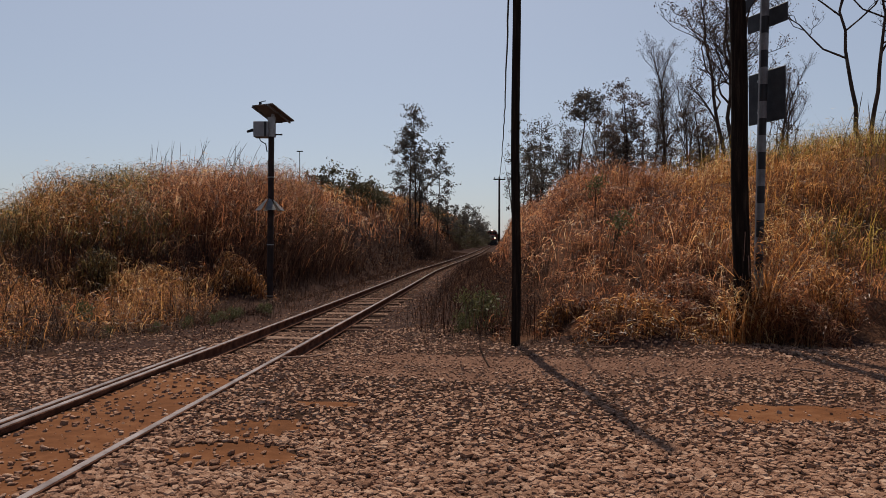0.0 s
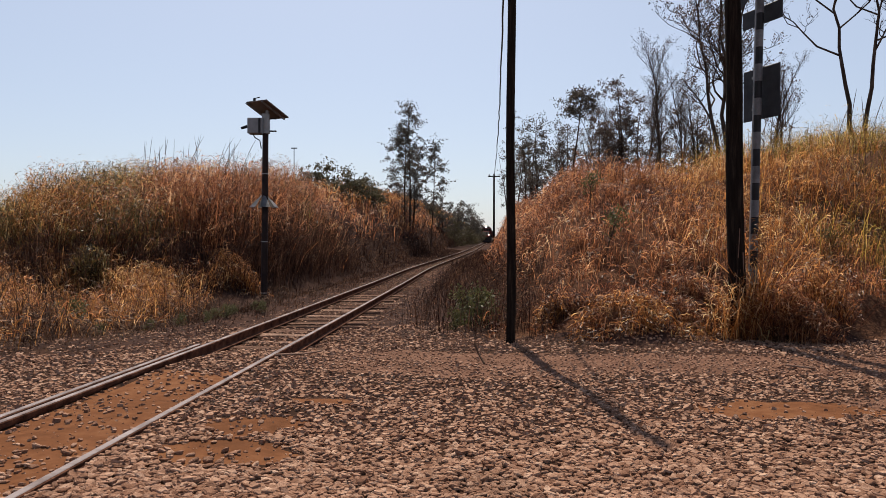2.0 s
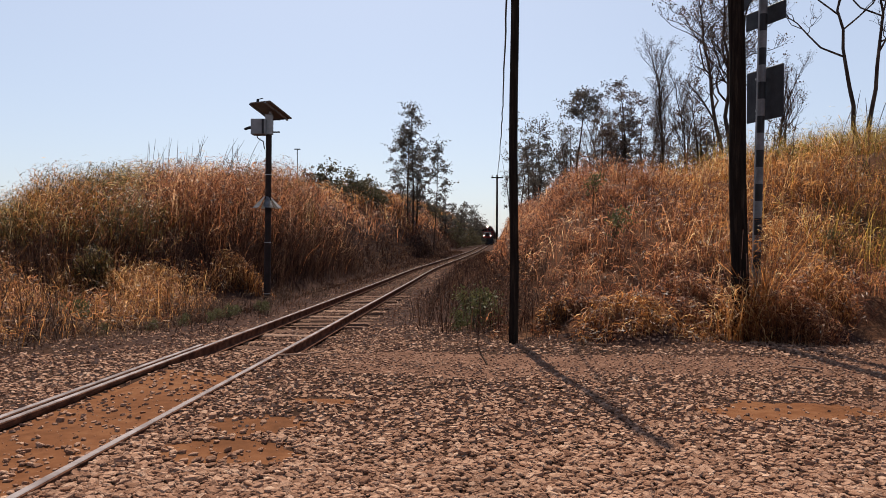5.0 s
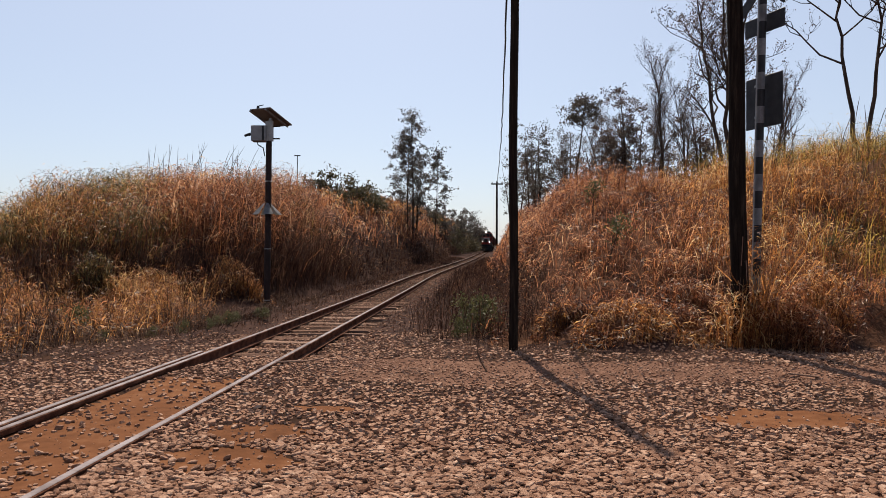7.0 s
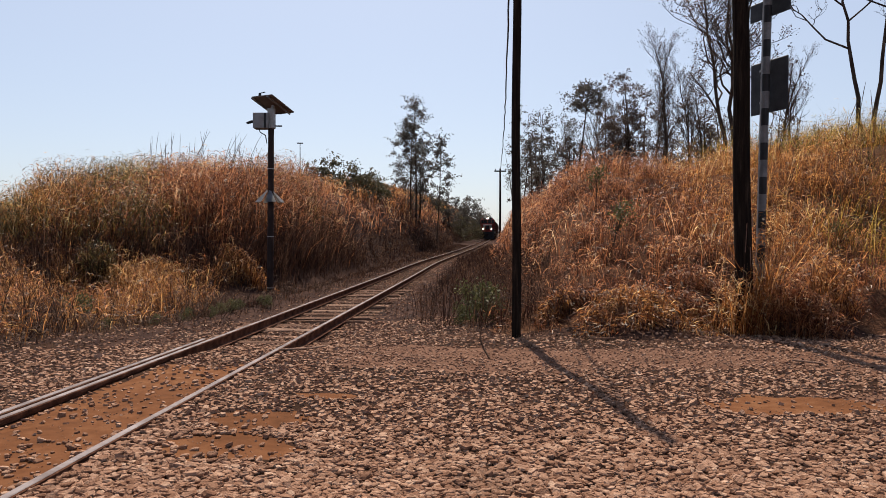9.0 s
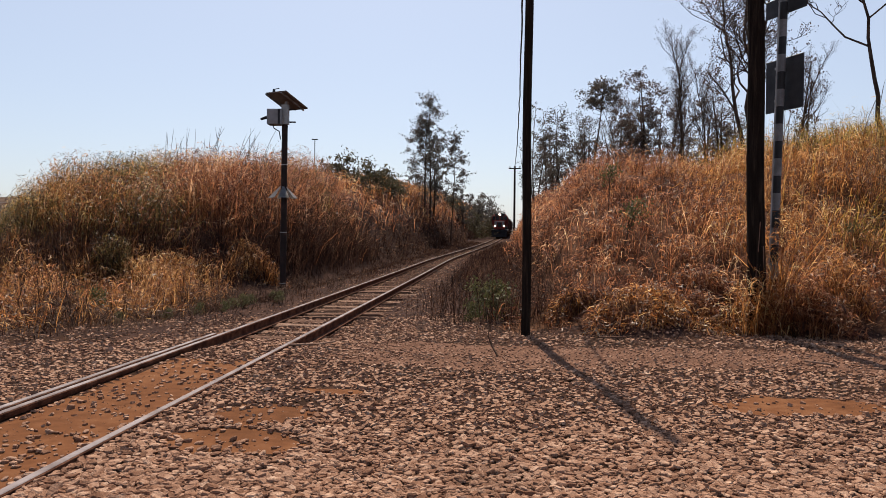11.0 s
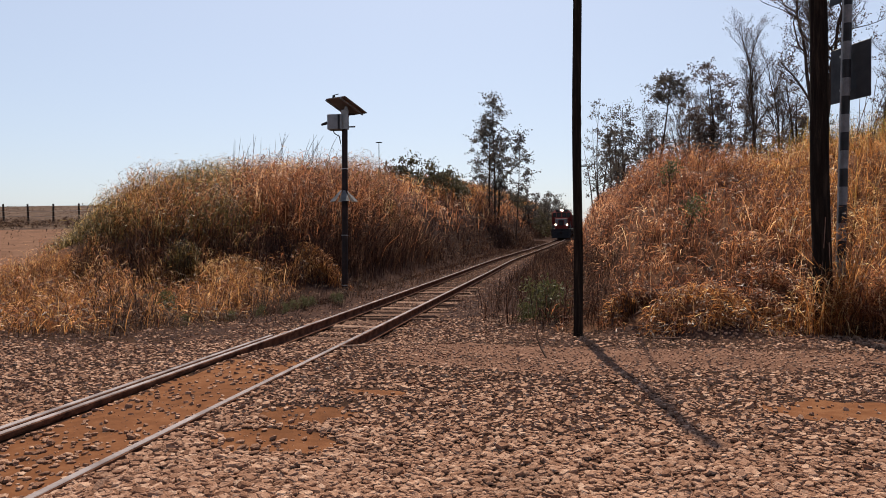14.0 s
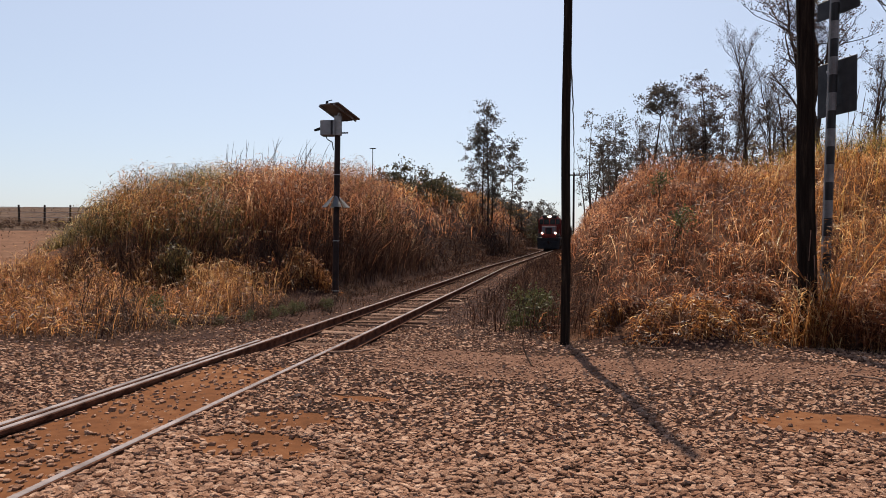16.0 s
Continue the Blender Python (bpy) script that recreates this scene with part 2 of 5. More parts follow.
def step(a, b, v):
    s = np.clip((np.asarray(v, float) - a) / (b - a), 0, 1)
    return s * s * (3 - 2 * s)


def wave(x, y, f, s=0.0):
    """A cheap smooth unevenness, about -1 to 1."""
    return (np.sin(f * x + 1.7 * np.sin(0.6 * f * y + s) + s) + np.sin(1.31 * f * y + 1.3 * np.sin(0.8 * f * x + 2 * s)) + np.sin(2.1 * f * (x + 0.7 * y) + 3 * s)) / 3


def bank_far(x, y):
    """Height of the bank on the far side of the line."""
    u = -(x - xc(y))
    crest = 2.75 + 0.072 * np.clip(y - 22, 0, 30) + 0.035 * np.clip(y - 52, 0, 30) + 0.18 * wave(x, y, 0.25, 1.0)
    field = np.clip(0.092 * (y - 17.0), 0, 4.3)
    front = step(16.5, 24.5, y + 0.5 * wave(x, y, 0.7, 0.4))
    edge = step(2.7, 5.7 + 2.2 * step(30, 56, y), u) * front
    fall = step(10.5, 15.5, u - 0.12 * np.clip(y - 24, 0, 60))
    return edge * (crest * (1 - fall) + fall * field) + (1 - front) * step(3, 9, u) * field


HUMMOCKS = ((2.75, 10.3, 1.5, 0.36), (1.85, 11.0, 0.8, 0.25), (3.8, 10.9, 0.8, 0.28), (5.3, 10.3, 0.95, 0.28), (2.6, 12.0, 0.8, 0.3), (6.6, 10.9, 0.8, 0.3), (4.6, 12.2, 0.8, 0.25))


def hummock(x, y):
    """Grown-over lumps at the foot of the near bank."""
    return sum(h * step(1.0, 0.1, np.hypot((x - cx) / r, (y - cy) / (0.75 * r))) for cx, cy, r, h in HUMMOCKS)


def bank_near(x, y):
    """Height of the bank on the near side of the line."""
    u = x - xc(y)
    front = y - 9.55 - 0.35 * step(2.3, 1.3, x) - 0.10 * np.clip(x - 3, 0, 40) + 0.5 * wave(x, y, 0.8, 2.0)
    side = step(3.1, 5.6, u)
    crest = 2.6 + 0.19 * np.clip(x - 6.5, 0, 14) + 0.15 * wave(x, y, 0.25, 0.5) + 0.035 * np.clip(y - 30, 0, 40)
    return side * (step(0.2, 8.5, front) * crest + step(0.0, 1.2, front) * 0.25) + hummock(x, y)


def ground_z(x, y):
    x, y = np.asarray(x, float), np.asarray(y, float)
    u = x - xc(y)
    rail = zc(y)
    open_line = step(7.6, 10.0, y)
    z = (rail - 0.06) * step(300, 30, np.abs(u))
    z = z + 0.048 * (1 - open_line) * step(0.4, 0.65, u) * step(2.6, 1.0, u) + 0.02 * (1 - open_line) * step(-1.6, -0.8, u) * step(-0.5, -0.62, u)
    z = z - 0.09 * open_line * step(1.9, 1.3, np.abs(u)) - 0.02 * open_line * step(1.2, 0.9, np.abs(u))
    z = z - 0.29 * step(9, 16, y) * step(1.5, 2.6, -u) * step(60, 40, y)
    z = z + bank_far(x, y) + bank_near(x, y)
    return z + (0.014 * wave(x, y, 2.2) + 0.008 * wave(x, y, 6.1, 1.0)) * step(0.9, 1.3, np.abs(u))


def build_ground():
    def axis(stops):
        out = []
        for (a, s), (b, _) in zip(stops, stops[1:]):
            out += list(np.arange(a, b - 1e-6, s))
        return np.array(out + [stops[-1][0]])
    xs = axis([(-3000, 700), (-200, 30), (-50, 2.0), (-20, 0.5), (-7, 0.14), (6, 0.4), (20, 1.5), (50, 30), (200, 700), (3000, 1)])
    ys = axis([(-600, 150), (-60, 8), (0, 0.2), (3, 0.12), (12, 0.3), (30, 1.0), (80, 4.0), (240, 40), (600, 500), (4000, 1)])
    gx, gy = np.meshgrid(xs, ys)
    gz = ground_z(gx, gy)
    nx = len(xs)
    i = (np.arange(len(ys) - 1)[:, None] * nx + np.arange(nx - 1)[None]).ravel()
    tris = np.concatenate([np.stack([i, i + 1, i + nx], 1), np.stack([i + 1, i + nx + 1, i + nx], 1)])
    me = fast_mesh("ground", np.stack([gx.ravel(), gy.ravel(), gz.ravel()], 1), tris)
    me.polygons.foreach_set("use_smooth", [True] * len(me.polygons))
    for m in (M_GROUND, M_VERGE, M_DIRT_ROAD, M_FIELD, M_SOIL, M_FINES, M_THATCH):
        me.materials.append(m)
    cx, cy = gx.ravel()[tris].mean(1), gy.ravel()[tris].mean(1)
    cu = cx - xc(cy)
    rough = 0.35 * wave(cx, cy, 1.7, 0.7) + 0.2 * wave(cx, cy, 4.3, 0.2)
    verge = ((cy > 8.9 + rough) & (np.abs(cu) > 0.95 + 0.3 * rough)) & ~((cu > 1) & (right_depth(cx, cy) < -0.25 + rough) & (cy < 10.4 + rough))
    road = (cx / np.maximum(cy, 1) < -0.55 + 0.02 * rough) & (cy > 18 + rough) & (cy < 41 + rough)
    field = (cy >= 41 + rough) & ((cx < -14) | (cx > 30))
    thatch = (right_depth(cx, cy) > 0.25 + 0.5 * rough) | ((-cu > 4.0 + 0.12 * (cy - 10) + rough) & (cy > 10.2 + rough) & (cy < 17.5 + rough)) | ((-cu > 6.0 + rough) & (cy > 20 + rough))
    me.polygons.foreach_set("material_index", np.where(field, 3, np.where(road, 2, np.where(thatch & (cy < 60), 6, np.where(verge, 1, np.where((in_soil(cx, cy) > 0.42 + 0.3 * rough) | ((cy > 60) & (np.abs(cu) > 2.5)), 4, np.where((packed(cx, cy) > 0.4 + 0.25 * rough) | (cy < 3.35) | (cx < -0.86 * cy - 0.3) | (cx > 0.68 * cy + 0.5), 5, 0)))))).astype(np.int32))
    return tagged(new("ground", me), "reddish earth and stony track crossing with grassy banks", "ground", kind="structure")


M_SOIL = mat("bare_orange_soil", [(0.01, (0.084, 0.035, 0.016)), (0.5, (0.154, 0.063, 0.028)), (1.0, (0.229, 0.109, 0.053))], 0.9, 0.95, 0.5, fine=0.4)
# brown earth, darkened to stand for the shade in gaps between stones
M_GROUND = mat("earth_fines_with_gap_shade", [(0.01, (0.018, 0.009, 0.006)), (0.4, (0.036, 0.018, 0.011)), (0.7, (0.061, 0.029, 0.019)), (1.0, (0.098, 0.049, 0.031))], 0.8, 0.95, 0.7, fine=0.45)
M_THATCH = mat("matted_dry_thatch", [(0.0, (0.036, 0.016, 0.009)), (0.4, (0.088, 0.040, 0.022)), (0.7, (0.160, 0.077, 0.041)), (1.0, (0.257, 0.145, 0.084))], 3.0, 0.9, 1.0, fine=0.65)
M_VERGE = mat("dark_littered_soil", [(0.01, (0.022, 0.012, 0.010)), (0.5, (0.048, 0.025, 0.019)), (1.0, (0.100, 0.054, 0.038))], 2.0, 0.95, 0.8, fine=0.5)
M_DIRT_ROAD = mat("pale_dirt_road", [(0.0, (0.10, 0.05, 0.031)), (0.5, (0.165, 0.088, 0.055)), (1.0, (0.235, 0.135, 0.085))], 1.2, 0.95, 0.6, fine=0.5)
M_FINES = mat("packed_stony_fines", [(0.0, (0.073, 0.035, 0.024)), (0.45, (0.136, 0.070, 0.046)), (0.75, (0.195, 0.105, 0.071)), (1.0, (0.283, 0.170, 0.122))], 2.5, 0.95, 0.8, fine=0.55)
M_FIELD = mat("stubble_field", [(0.0, (0.04, 0.025, 0.019)), (0.5, (0.098, 0.063, 0.045)), (1.0, (0.21, 0.15, 0.11))], 0.5, 0.95, 0.5, fine=0.6)


def in_soil(x, y):
    """How far the loose stones are worn away, 0 to 1."""
    u = x - xc(y)
    s = step(0.54, 0.4, np.abs(u)) * step(8.0, 6.9, y) * (0.9 + 0.1 * wave(x, y, 2.0))
    for cx, cy, rx, ry in ((-1.25, 5.1, 0.45, 0.3), (-1.35, 4.4, 0.5, 0.3), (2.9, 5.75, 0.9, 0.35), (-0.9, 5.9, 0.3, 0.15)):
        s = np.maximum(s, step(1.25, 0.6, np.hypot((x - cx) / rx, (y - cy) / ry) + 0.3 * wave(x, y, 5.0, cx)) * 0.98)
    return s


def packed(x, y):
    """How far wheels have pressed the stones into the fines, 0 to 1."""
    u = x - xc(y)
    lane = step(6.9, 7.5, y + 0.25 * wave(x, y, 0.8, 1.5)) * step(9.0, 8.3, y + 0.3 * wave(x, y, 0.9, 0.2)) * step(0.7, 1.6, u)
    lane = lane * (0.75 + 0.35 * wave(0.5 * x, 2.2 * y, 1.4, 2.4))
    lane2 = 0.8 * step(5.2, 5.6, y + 0.2 * wave(x, y, 0.8, 3.5)) * step(6.6, 6.1, y + 0.2 * wave(x, y, 1.1, 0.9)) * step(1.6, 3.2, x)
    return np.clip(np.maximum(lane, lane2 * (0.6 + 0.5 * wave(0.6 * x, 2.0 * y, 1.6, 5.0))), 0, 1)


def right_depth(x, y):
    """How far a point lies inside the near bank's foot."""
    u = x - xc(y)
    return np.minimum(u - 2.9, y - 9.45 - 0.45 * step(2.3, 1.3, x) - 0.10 * np.clip(x - 3, 0, 40) + 0.5 * wave(x, y, 0.8, 2.0))


ground = build_ground()

# ---- rails and sleepers ----
def rail_sweep(name, off, y0, y1, n, sink=0.0):
    """A rail along the line at the side offset, as a rusty body with a polished running surface."""
    ys = np.linspace(y0, y1, n)
    x, z = xc(ys) + off, zc(ys) - sink
    prof = [(-0.062, -0.135), (0.062, -0.135), (0.062, -0.122), (0.011, -0.105), (0.011, -0.038), (0.034, -0.03), (0.034, -0.006), (0.028, 0.0), (-0.028, 0.0), (-0.034, -0.006), (-0.034, -0.03), (-0.011, -0.038), (-0.011, -0.105), (-0.062, -0.122)]
    k = len(prof)
    v = np.array([[(x[i] + a, ys[i], z[i] + b) for a, b in prof] for i in range(n)]).reshape(-1, 3)
    tris = []
    for i in range(n - 1):
        for j in range(k):
            a, b = i * k + j, i * k + (j + 1) % k
            tris += [(a, a + k, b), (b, a + k, b + k)]
    rail = new(name)
    tagged(rail, "rust-brown steel rail with a polished running surface" if sink == 0 else "rusty guard rail laid beside the running rail at the crossing", "rail")
    array_part("web", v, tris, M_RAIL, rail)
    head = [(-0.026, 0.001), (-0.022, 0.0045), (0.022, 0.0045), (0.026, 0.001)]
    hv = np.array([[(x[i] + a, ys[i], z[i] + b) for a, b in head] for i in range(n)]).reshape(-1, 3)
    ht = []
    for i in range(n - 1):
        for j in range(3):
            a, b = i * 4 + j, i * 4 + j + 1
            ht += [(a, b, a + 4), (b, b + 4, a + 4)]
    array_part("running_surface", hv, ht, M_RAIL_TOP, rail, "worn bright steel" if sink == 0 else "")
    return rail


rail_sweep("rail", -0.533, -30, 330, 181)
rail_sweep("rail", 0.533, -30, 330, 181)
rail_sweep("guard_rail", -0.655, -6, 9.1, 16, 0.006)


def build_sleepers():
    rng = random.Random(5)
    meshes = []
    for k in range(7):
        bm = bmesh.new()
        add_box(bm, (0, 0, 0), (rng.uniform(1.75, 2.05), rng.uniform(0.15, 0.25), 0.15), bevel=0.022)
        for v in bm.verts:
            v.co += Vector((rng.uniform(-0.06, 0.06), rng.uniform(-0.025, 0.025), rng.uniform(-0.02, 0.008)))
        me = bpy.data.meshes.new("sleeper")
        bm.to_mesh(me)
        bm.free()
        me.materials.append(M_SLEEPER)
        meshes.append(me)
    track = new("sleeper_row")
    tagged(track, "weathered grey-brown wooden sleepers under the rails", "sleepers")
    y = 8.6
    while y < 150:
        ob = new("sleeper", meshes[rng.randrange(7)])
        ob.parent = track
        a = math.degrees(math.atan2(float(xc(y + 0.5) - xc(y - 0.5)), 1.0))
        side = rng.uniform(-0.08, 0.08)
        if y < 9.3:
            side = 0.32
        ob.matrix_basis = pose(float(xc(y)) + side, y, float(zc(y)) - 0.135 - 0.073 - rng.uniform(0.0, 0.02) - (0.032 if y > 20 else 0), rng.uniform(-6, 6), rng.uniform(-1.5, 1.5), -a + rng.uniform(-7, 7))
        y += 0.62 + rng.uniform(-0.07, 0.07)


build_sleepers()


# ---- grass and stones in bulk ----
def blades(name, x, y, height, width, material, seed, lean=0.6, label="", droop=0.8, tuft=None):
    """Grass blades as arching tapering strips rooted on the ground, joined into one mesh. tuft: each root's outward direction."""
    rng = np.random.default_rng(seed)
    n = len(x)
    z = ground_z(x, y) - 0.03
    az = rng.uniform(0, 2 * np.pi, n) if tuft is None else tuft + rng.normal(0, 0.7, n)
    ln = rng.uniform(0.05, 1.0, n) ** 1.2 * lean
    dx, dy = np.cos(az) * ln + 0.10 * lean, np.sin(az) * ln
    fa = az + np.pi / 2 + rng.normal(0, 0.7, n)
    fx, fy = np.cos(fa), np.sin(fa)
    dr = rng.uniform(0.1, 1.0, n) * droop * (0.3 + ln / max(lean, 0.01))
    rows = []
    for s, w in ((0.0, 0.7), (0.38, 1.0), (0.74, 0.75), (1.0, 0.0)):
        px = x + dx * height * s**1.5
        py = y + dy * height * s**1.5
        pz = z + height * (s - dr * 0.62 * s**3.2)
        if w:
            rows += [np.stack([px - fx * width * w / 2, py - fy * width * w / 2, pz], 1), np.stack([px + fx * width * w / 2, py + fy * width * w / 2, pz], 1)]
        else:
            rows += [np.stack([px, py, pz], 1)]
    v = np.stack(rows, 1).reshape(-1, 3)
    t = np.array([(0, 1, 2), (1, 3, 2), (2, 3, 4), (3, 5, 4), (4, 5, 6)])
    tris = (np.arange(n)[:, None, None] * 7 + t[None]).reshape(-1, 3)
    return tagged(array_part(name, v, tris, material, kind="stuff"), label, "grass")


def leaves_on_stalks(name, x, y, height, material, seed, label, length=0.3, width=0.016):
    """Short arching leaf blades that spring from the stalks at all heights, in all directions."""
    rng = np.random.default_rng(seed)
    n = len(x)
    z = ground_z(x, y) + height * rng.uniform(0.05, 0.95, n) ** 0.8
    az = rng.uniform(0, 2 * np.pi, n)
    ln = length * rng.uniform(0.4, 1.2, n)
    rise, fallen = rng.uniform(-0.1, 0.9, n), rng.uniform(0.4, 1.5, n)
    w = width * rng.uniform(0.5, 1.3, n)
    fa = az + np.pi / 2
    tip = rng.normal(0, 0.35, n)
    rows = []
    for s, k in ((0.0, 0.6), (0.5, 1.0), (1.0, 0.0)):
        px, py = x + np.cos(az + tip * s) * ln * s, y + np.sin(az + tip * s) * ln * s
        pz = z + ln * (rise * s - fallen * s * s)
        if k:
            tw = np.cos(tip * 4) * 0.6
            rows += [np.stack([px - np.cos(fa) * w * k / 2, py - np.sin(fa) * w * k / 2, pz - tw * w / 2], 1), np.stack([px + np.cos(fa) * w * k / 2, py + np.sin(fa) * w * k / 2, pz + tw * w / 2], 1)]
        else:
            rows += [np.stack([px, py, pz], 1)]
    v = np.stack(rows, 1).reshape(-1, 3)
    v[:, 2] = np.maximum(v[:, 2], np.repeat(ground_z(x, y), 5) + 0.005)
    t = np.array([(0, 1, 2), (1, 3, 2), (2, 3, 4)])
    tris = (np.arange(n)[:, None, None] * 5 + t[None]).reshape(-1, 3)
    return tagged(array_part(name, v, tris, material, kind="stuff"), label, "grass")


def scatter(rng, n, x0, x1, y0, y1, keep):
    x, y = rng.uniform(x0, x1, n), rng.uniform(y0, y1, n)
    k = rng.uniform(0, 1, n) < keep(x, y)
    return x[k], y[k]


def tufts(rng, x, y, copies, spread):
    """Blades round each root: places, outward directions and a size for each tuft."""
    n = len(x)
    size = np.repeat(rng.uniform(0.65, 1.25, n), copies)
    x, y = np.repeat(x, copies), np.repeat(y, copies)
    ox, oy = rng.normal(0, spread, len(x)), rng.normal(0, spread, len(x))
    return x + ox, y + oy, np.arctan2(oy, ox), size


def mast_gap(x, y):
    return step(0.9, 1.6, np.hypot(x + 4.75, 0.55 * (y - 18.6)))


def plant_grass():
    rng = np.random.default_rng(11)
    # near-side bank
    def keep_r(x, y):
        return step(0.0, 0.7, right_depth(x, y)) * (0.7 + 0.3 * wave(x, y, 1.3, 4.0)) * step(0.82, 0.74, x / y)
    x, y = scatter(rng, 4700, 0.5, 20, 9.5, 26, keep_r)
    x, y, az, size = tufts(rng, x, y, 12, 0.11)
    depth = right_depth(x, y)
    g = (0.7 * wave(x, y, 0.5, 3.0) + 0.22 * (x - 7.4) + rng.normal(0, 0.3, len(x))) > 0.6
    # darker brown grass along the edge towards the line
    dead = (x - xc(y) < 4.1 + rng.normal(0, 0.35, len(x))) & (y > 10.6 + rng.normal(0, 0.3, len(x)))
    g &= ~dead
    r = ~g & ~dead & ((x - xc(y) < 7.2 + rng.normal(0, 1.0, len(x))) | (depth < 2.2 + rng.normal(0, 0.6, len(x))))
    hollow = 0.45 + 0.55 * step(-0.42, 0.12, wave(x, y, 2.3, 1.9))
    h = size * (0.62 + 0.3 * rng.uniform(0, 1, len(x)) + 0.26 * wave(x, y, 0.9, 1.0)) * (0.5 + 0.5 * step(0.2, 3.4, depth)) * np.where(g, 1.35, hollow)
    for sel, m, name in ((g, M_GRASS_GREEN, "tall yellow-green grass over the bank"), (r, M_GRASS_RED, "dry reddish grass on the cutting slope"), (dead, M_GRASS_DARK, "dark brown grass on the edge of the cutting"), (~g & ~r & ~dead, M_GRASS, "dry golden grass covering the bank")):
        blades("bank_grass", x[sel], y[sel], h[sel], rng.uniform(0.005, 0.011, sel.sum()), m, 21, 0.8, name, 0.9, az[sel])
        many = 1.6 if m is M_GRASS_GREEN else 3.2
        pick = rng.permutation(np.repeat(np.nonzero(sel)[0], 4))[: int(sel.sum() * many)]
        leaves_on_stalks("bank_grass_leaves", x[pick] + rng.normal(0, 0.05, len(pick)), y[pick] + rng.normal(0, 0.05, len(pick)), h[pick] * 0.95, m, 61, name + ", tangled leaves", 0.19, 0.012)
    # the round tussock at the bank's foot and others like it
    for k, (cx, cy, rad, ht) in enumerate(((2.75, 10.0, 0.9, 0.3), (1.9, 10.75, 0.5, 0.28), (5.05, 9.8, 0.5, 0.6), (3.75, 10.9, 0.5, 0.35), (7.9, 11.9, 0.5, 0.5), (1.7, 10.6, 0.3, 0.4), (5.6, 10.3, 0.45, 0.9), (4.2, 10.0, 0.40, 1.05), (4.75, 9.97, 0.5, 0.9), (4.62, 10.18, 0.3, 1.8), (3.6, 10.25, 0.4, 0.45), (-5.75, 20.3, 0.75, 0.95), (-9.1, 18.6, 0.6, 1.1), (-7.6, 18.7, 0.7, 0.7))):
        n = int((500 if k < 11 else 800) * rad * rad) + 90
        a, d = rng.uniform(0, 2 * np.pi, n), np.sqrt(rng.uniform(0, 1, n)) * rad
        d = d * (1 + 0.3 * np.sin(3 * a + cx) + 0.15 * np.sin(7 * a))
        px, py = cx + d * np.cos(a), cy + 0.7 * d * np.sin(a)
        tone = {1: M_GRASS_RED, 2: M_GRASS_RED, 3: M_GRASS_RED, 8: M_GRASS_RED, 10: M_GRASS_RED, 12: M_GRASS_OLIVE}.get(k, M_GRASS)
        word = {2: "reddish dry grass by the poles", 8: "tall reddish dry grass hiding the foot of the poles", 11: "golden dry grass beside the mast", 12: "half-green grass before the mound"}.get(k, "rounded tussock of drooping golden grass")
        blades("grass_tussock", px, py, ht * (1.05 - 0.5 * (d / rad) ** 2) * rng.uniform(0.6, 1.1, n), rng.uniform(0.006, 0.013, n), tone, 40 + k, 0.75, word, 1.1)
        leaves_on_stalks("grass_tussock_leaves", np.repeat(px, 4), np.repeat(py, 4), np.repeat(ht * (0.95 - 0.45 * (d / rad) ** 2), 4), tone, 80 + k, word + ", tangled leaves", 0.15, 0.012)
    # farther part of the near-side bank
    x, y = scatter(rng, 24000, 2, 30, 25, 80, lambda x, y: step(0.2, 1.5, right_depth(x, y)) * step(45, 10, np.abs(x - xc(y)) * 1.5))
    h = rng.uniform(0.4, 0.95, len(x))
    blades("bank_grass", x, y, h, rng.uniform(0.012, 0.026, len(x)), M_GRASS_RED, 22, 0.9, "dry grass along the cutting", 1.0)
    leaves_on_stalks("bank_grass_leaves", np.repeat(x, 2), np.repeat(y, 2), np.repeat(h, 2), M_GRASS_RED, 70, "tangled dry leaves along the cutting", 0.3, 0.026)
    # far-side bank, tall grass
    def keep_l(x, y):
        u = -(x - xc(y))
        return mast_gap(x, y) * step(2.9, 3.8, u) * step(18.0, 19.2, y + 0.5 * wave(x, y, 0.9, 0.4)) * step(-0.70, -0.63, x / y - 0.03 * wave(x, y, 0.8))
    x, y = scatter(rng, 9500, -21, -2.5, 16.5, 36, keep_l)
    x, y, az, size = tufts(rng, x, y, 8, 0.17)
    h = size * (1.3 + 0.4 * rng.uniform(0, 1, len(x)) + 0.25 * wave(x, y, 0.7, 1.0)) * (0.4 + 0.6 * step(-0.70, -0.58, x / y)) * (1 + 0.3 * step(-0.30, -0.22, x / y))
    green = (wave(x, y, 0.55, 0.3) + 0.13 * (-x - 7.5) + rng.normal(0, 0.35, len(x))) > 0.6
    red = ~green & (-(x - xc(y)) < 8.5 + rng.normal(0, 1.4, len(x)))
    # the mound's shaded foot is painted: grass there gets the dark colour
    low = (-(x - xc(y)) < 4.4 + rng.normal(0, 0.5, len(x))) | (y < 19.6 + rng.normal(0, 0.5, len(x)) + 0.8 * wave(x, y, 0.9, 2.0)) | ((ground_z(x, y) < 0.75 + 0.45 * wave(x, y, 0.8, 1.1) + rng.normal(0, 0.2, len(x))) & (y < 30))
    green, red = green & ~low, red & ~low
    blades("bank_grass", x[low], y[low], h[low] * 0.75, rng.uniform(0.008, 0.018, low.sum()), M_GRASS_DARK, 29, 0.7, "grass at the foot of the mound, coloured dark for its shade", 0.8, az[low])
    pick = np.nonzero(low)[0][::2]
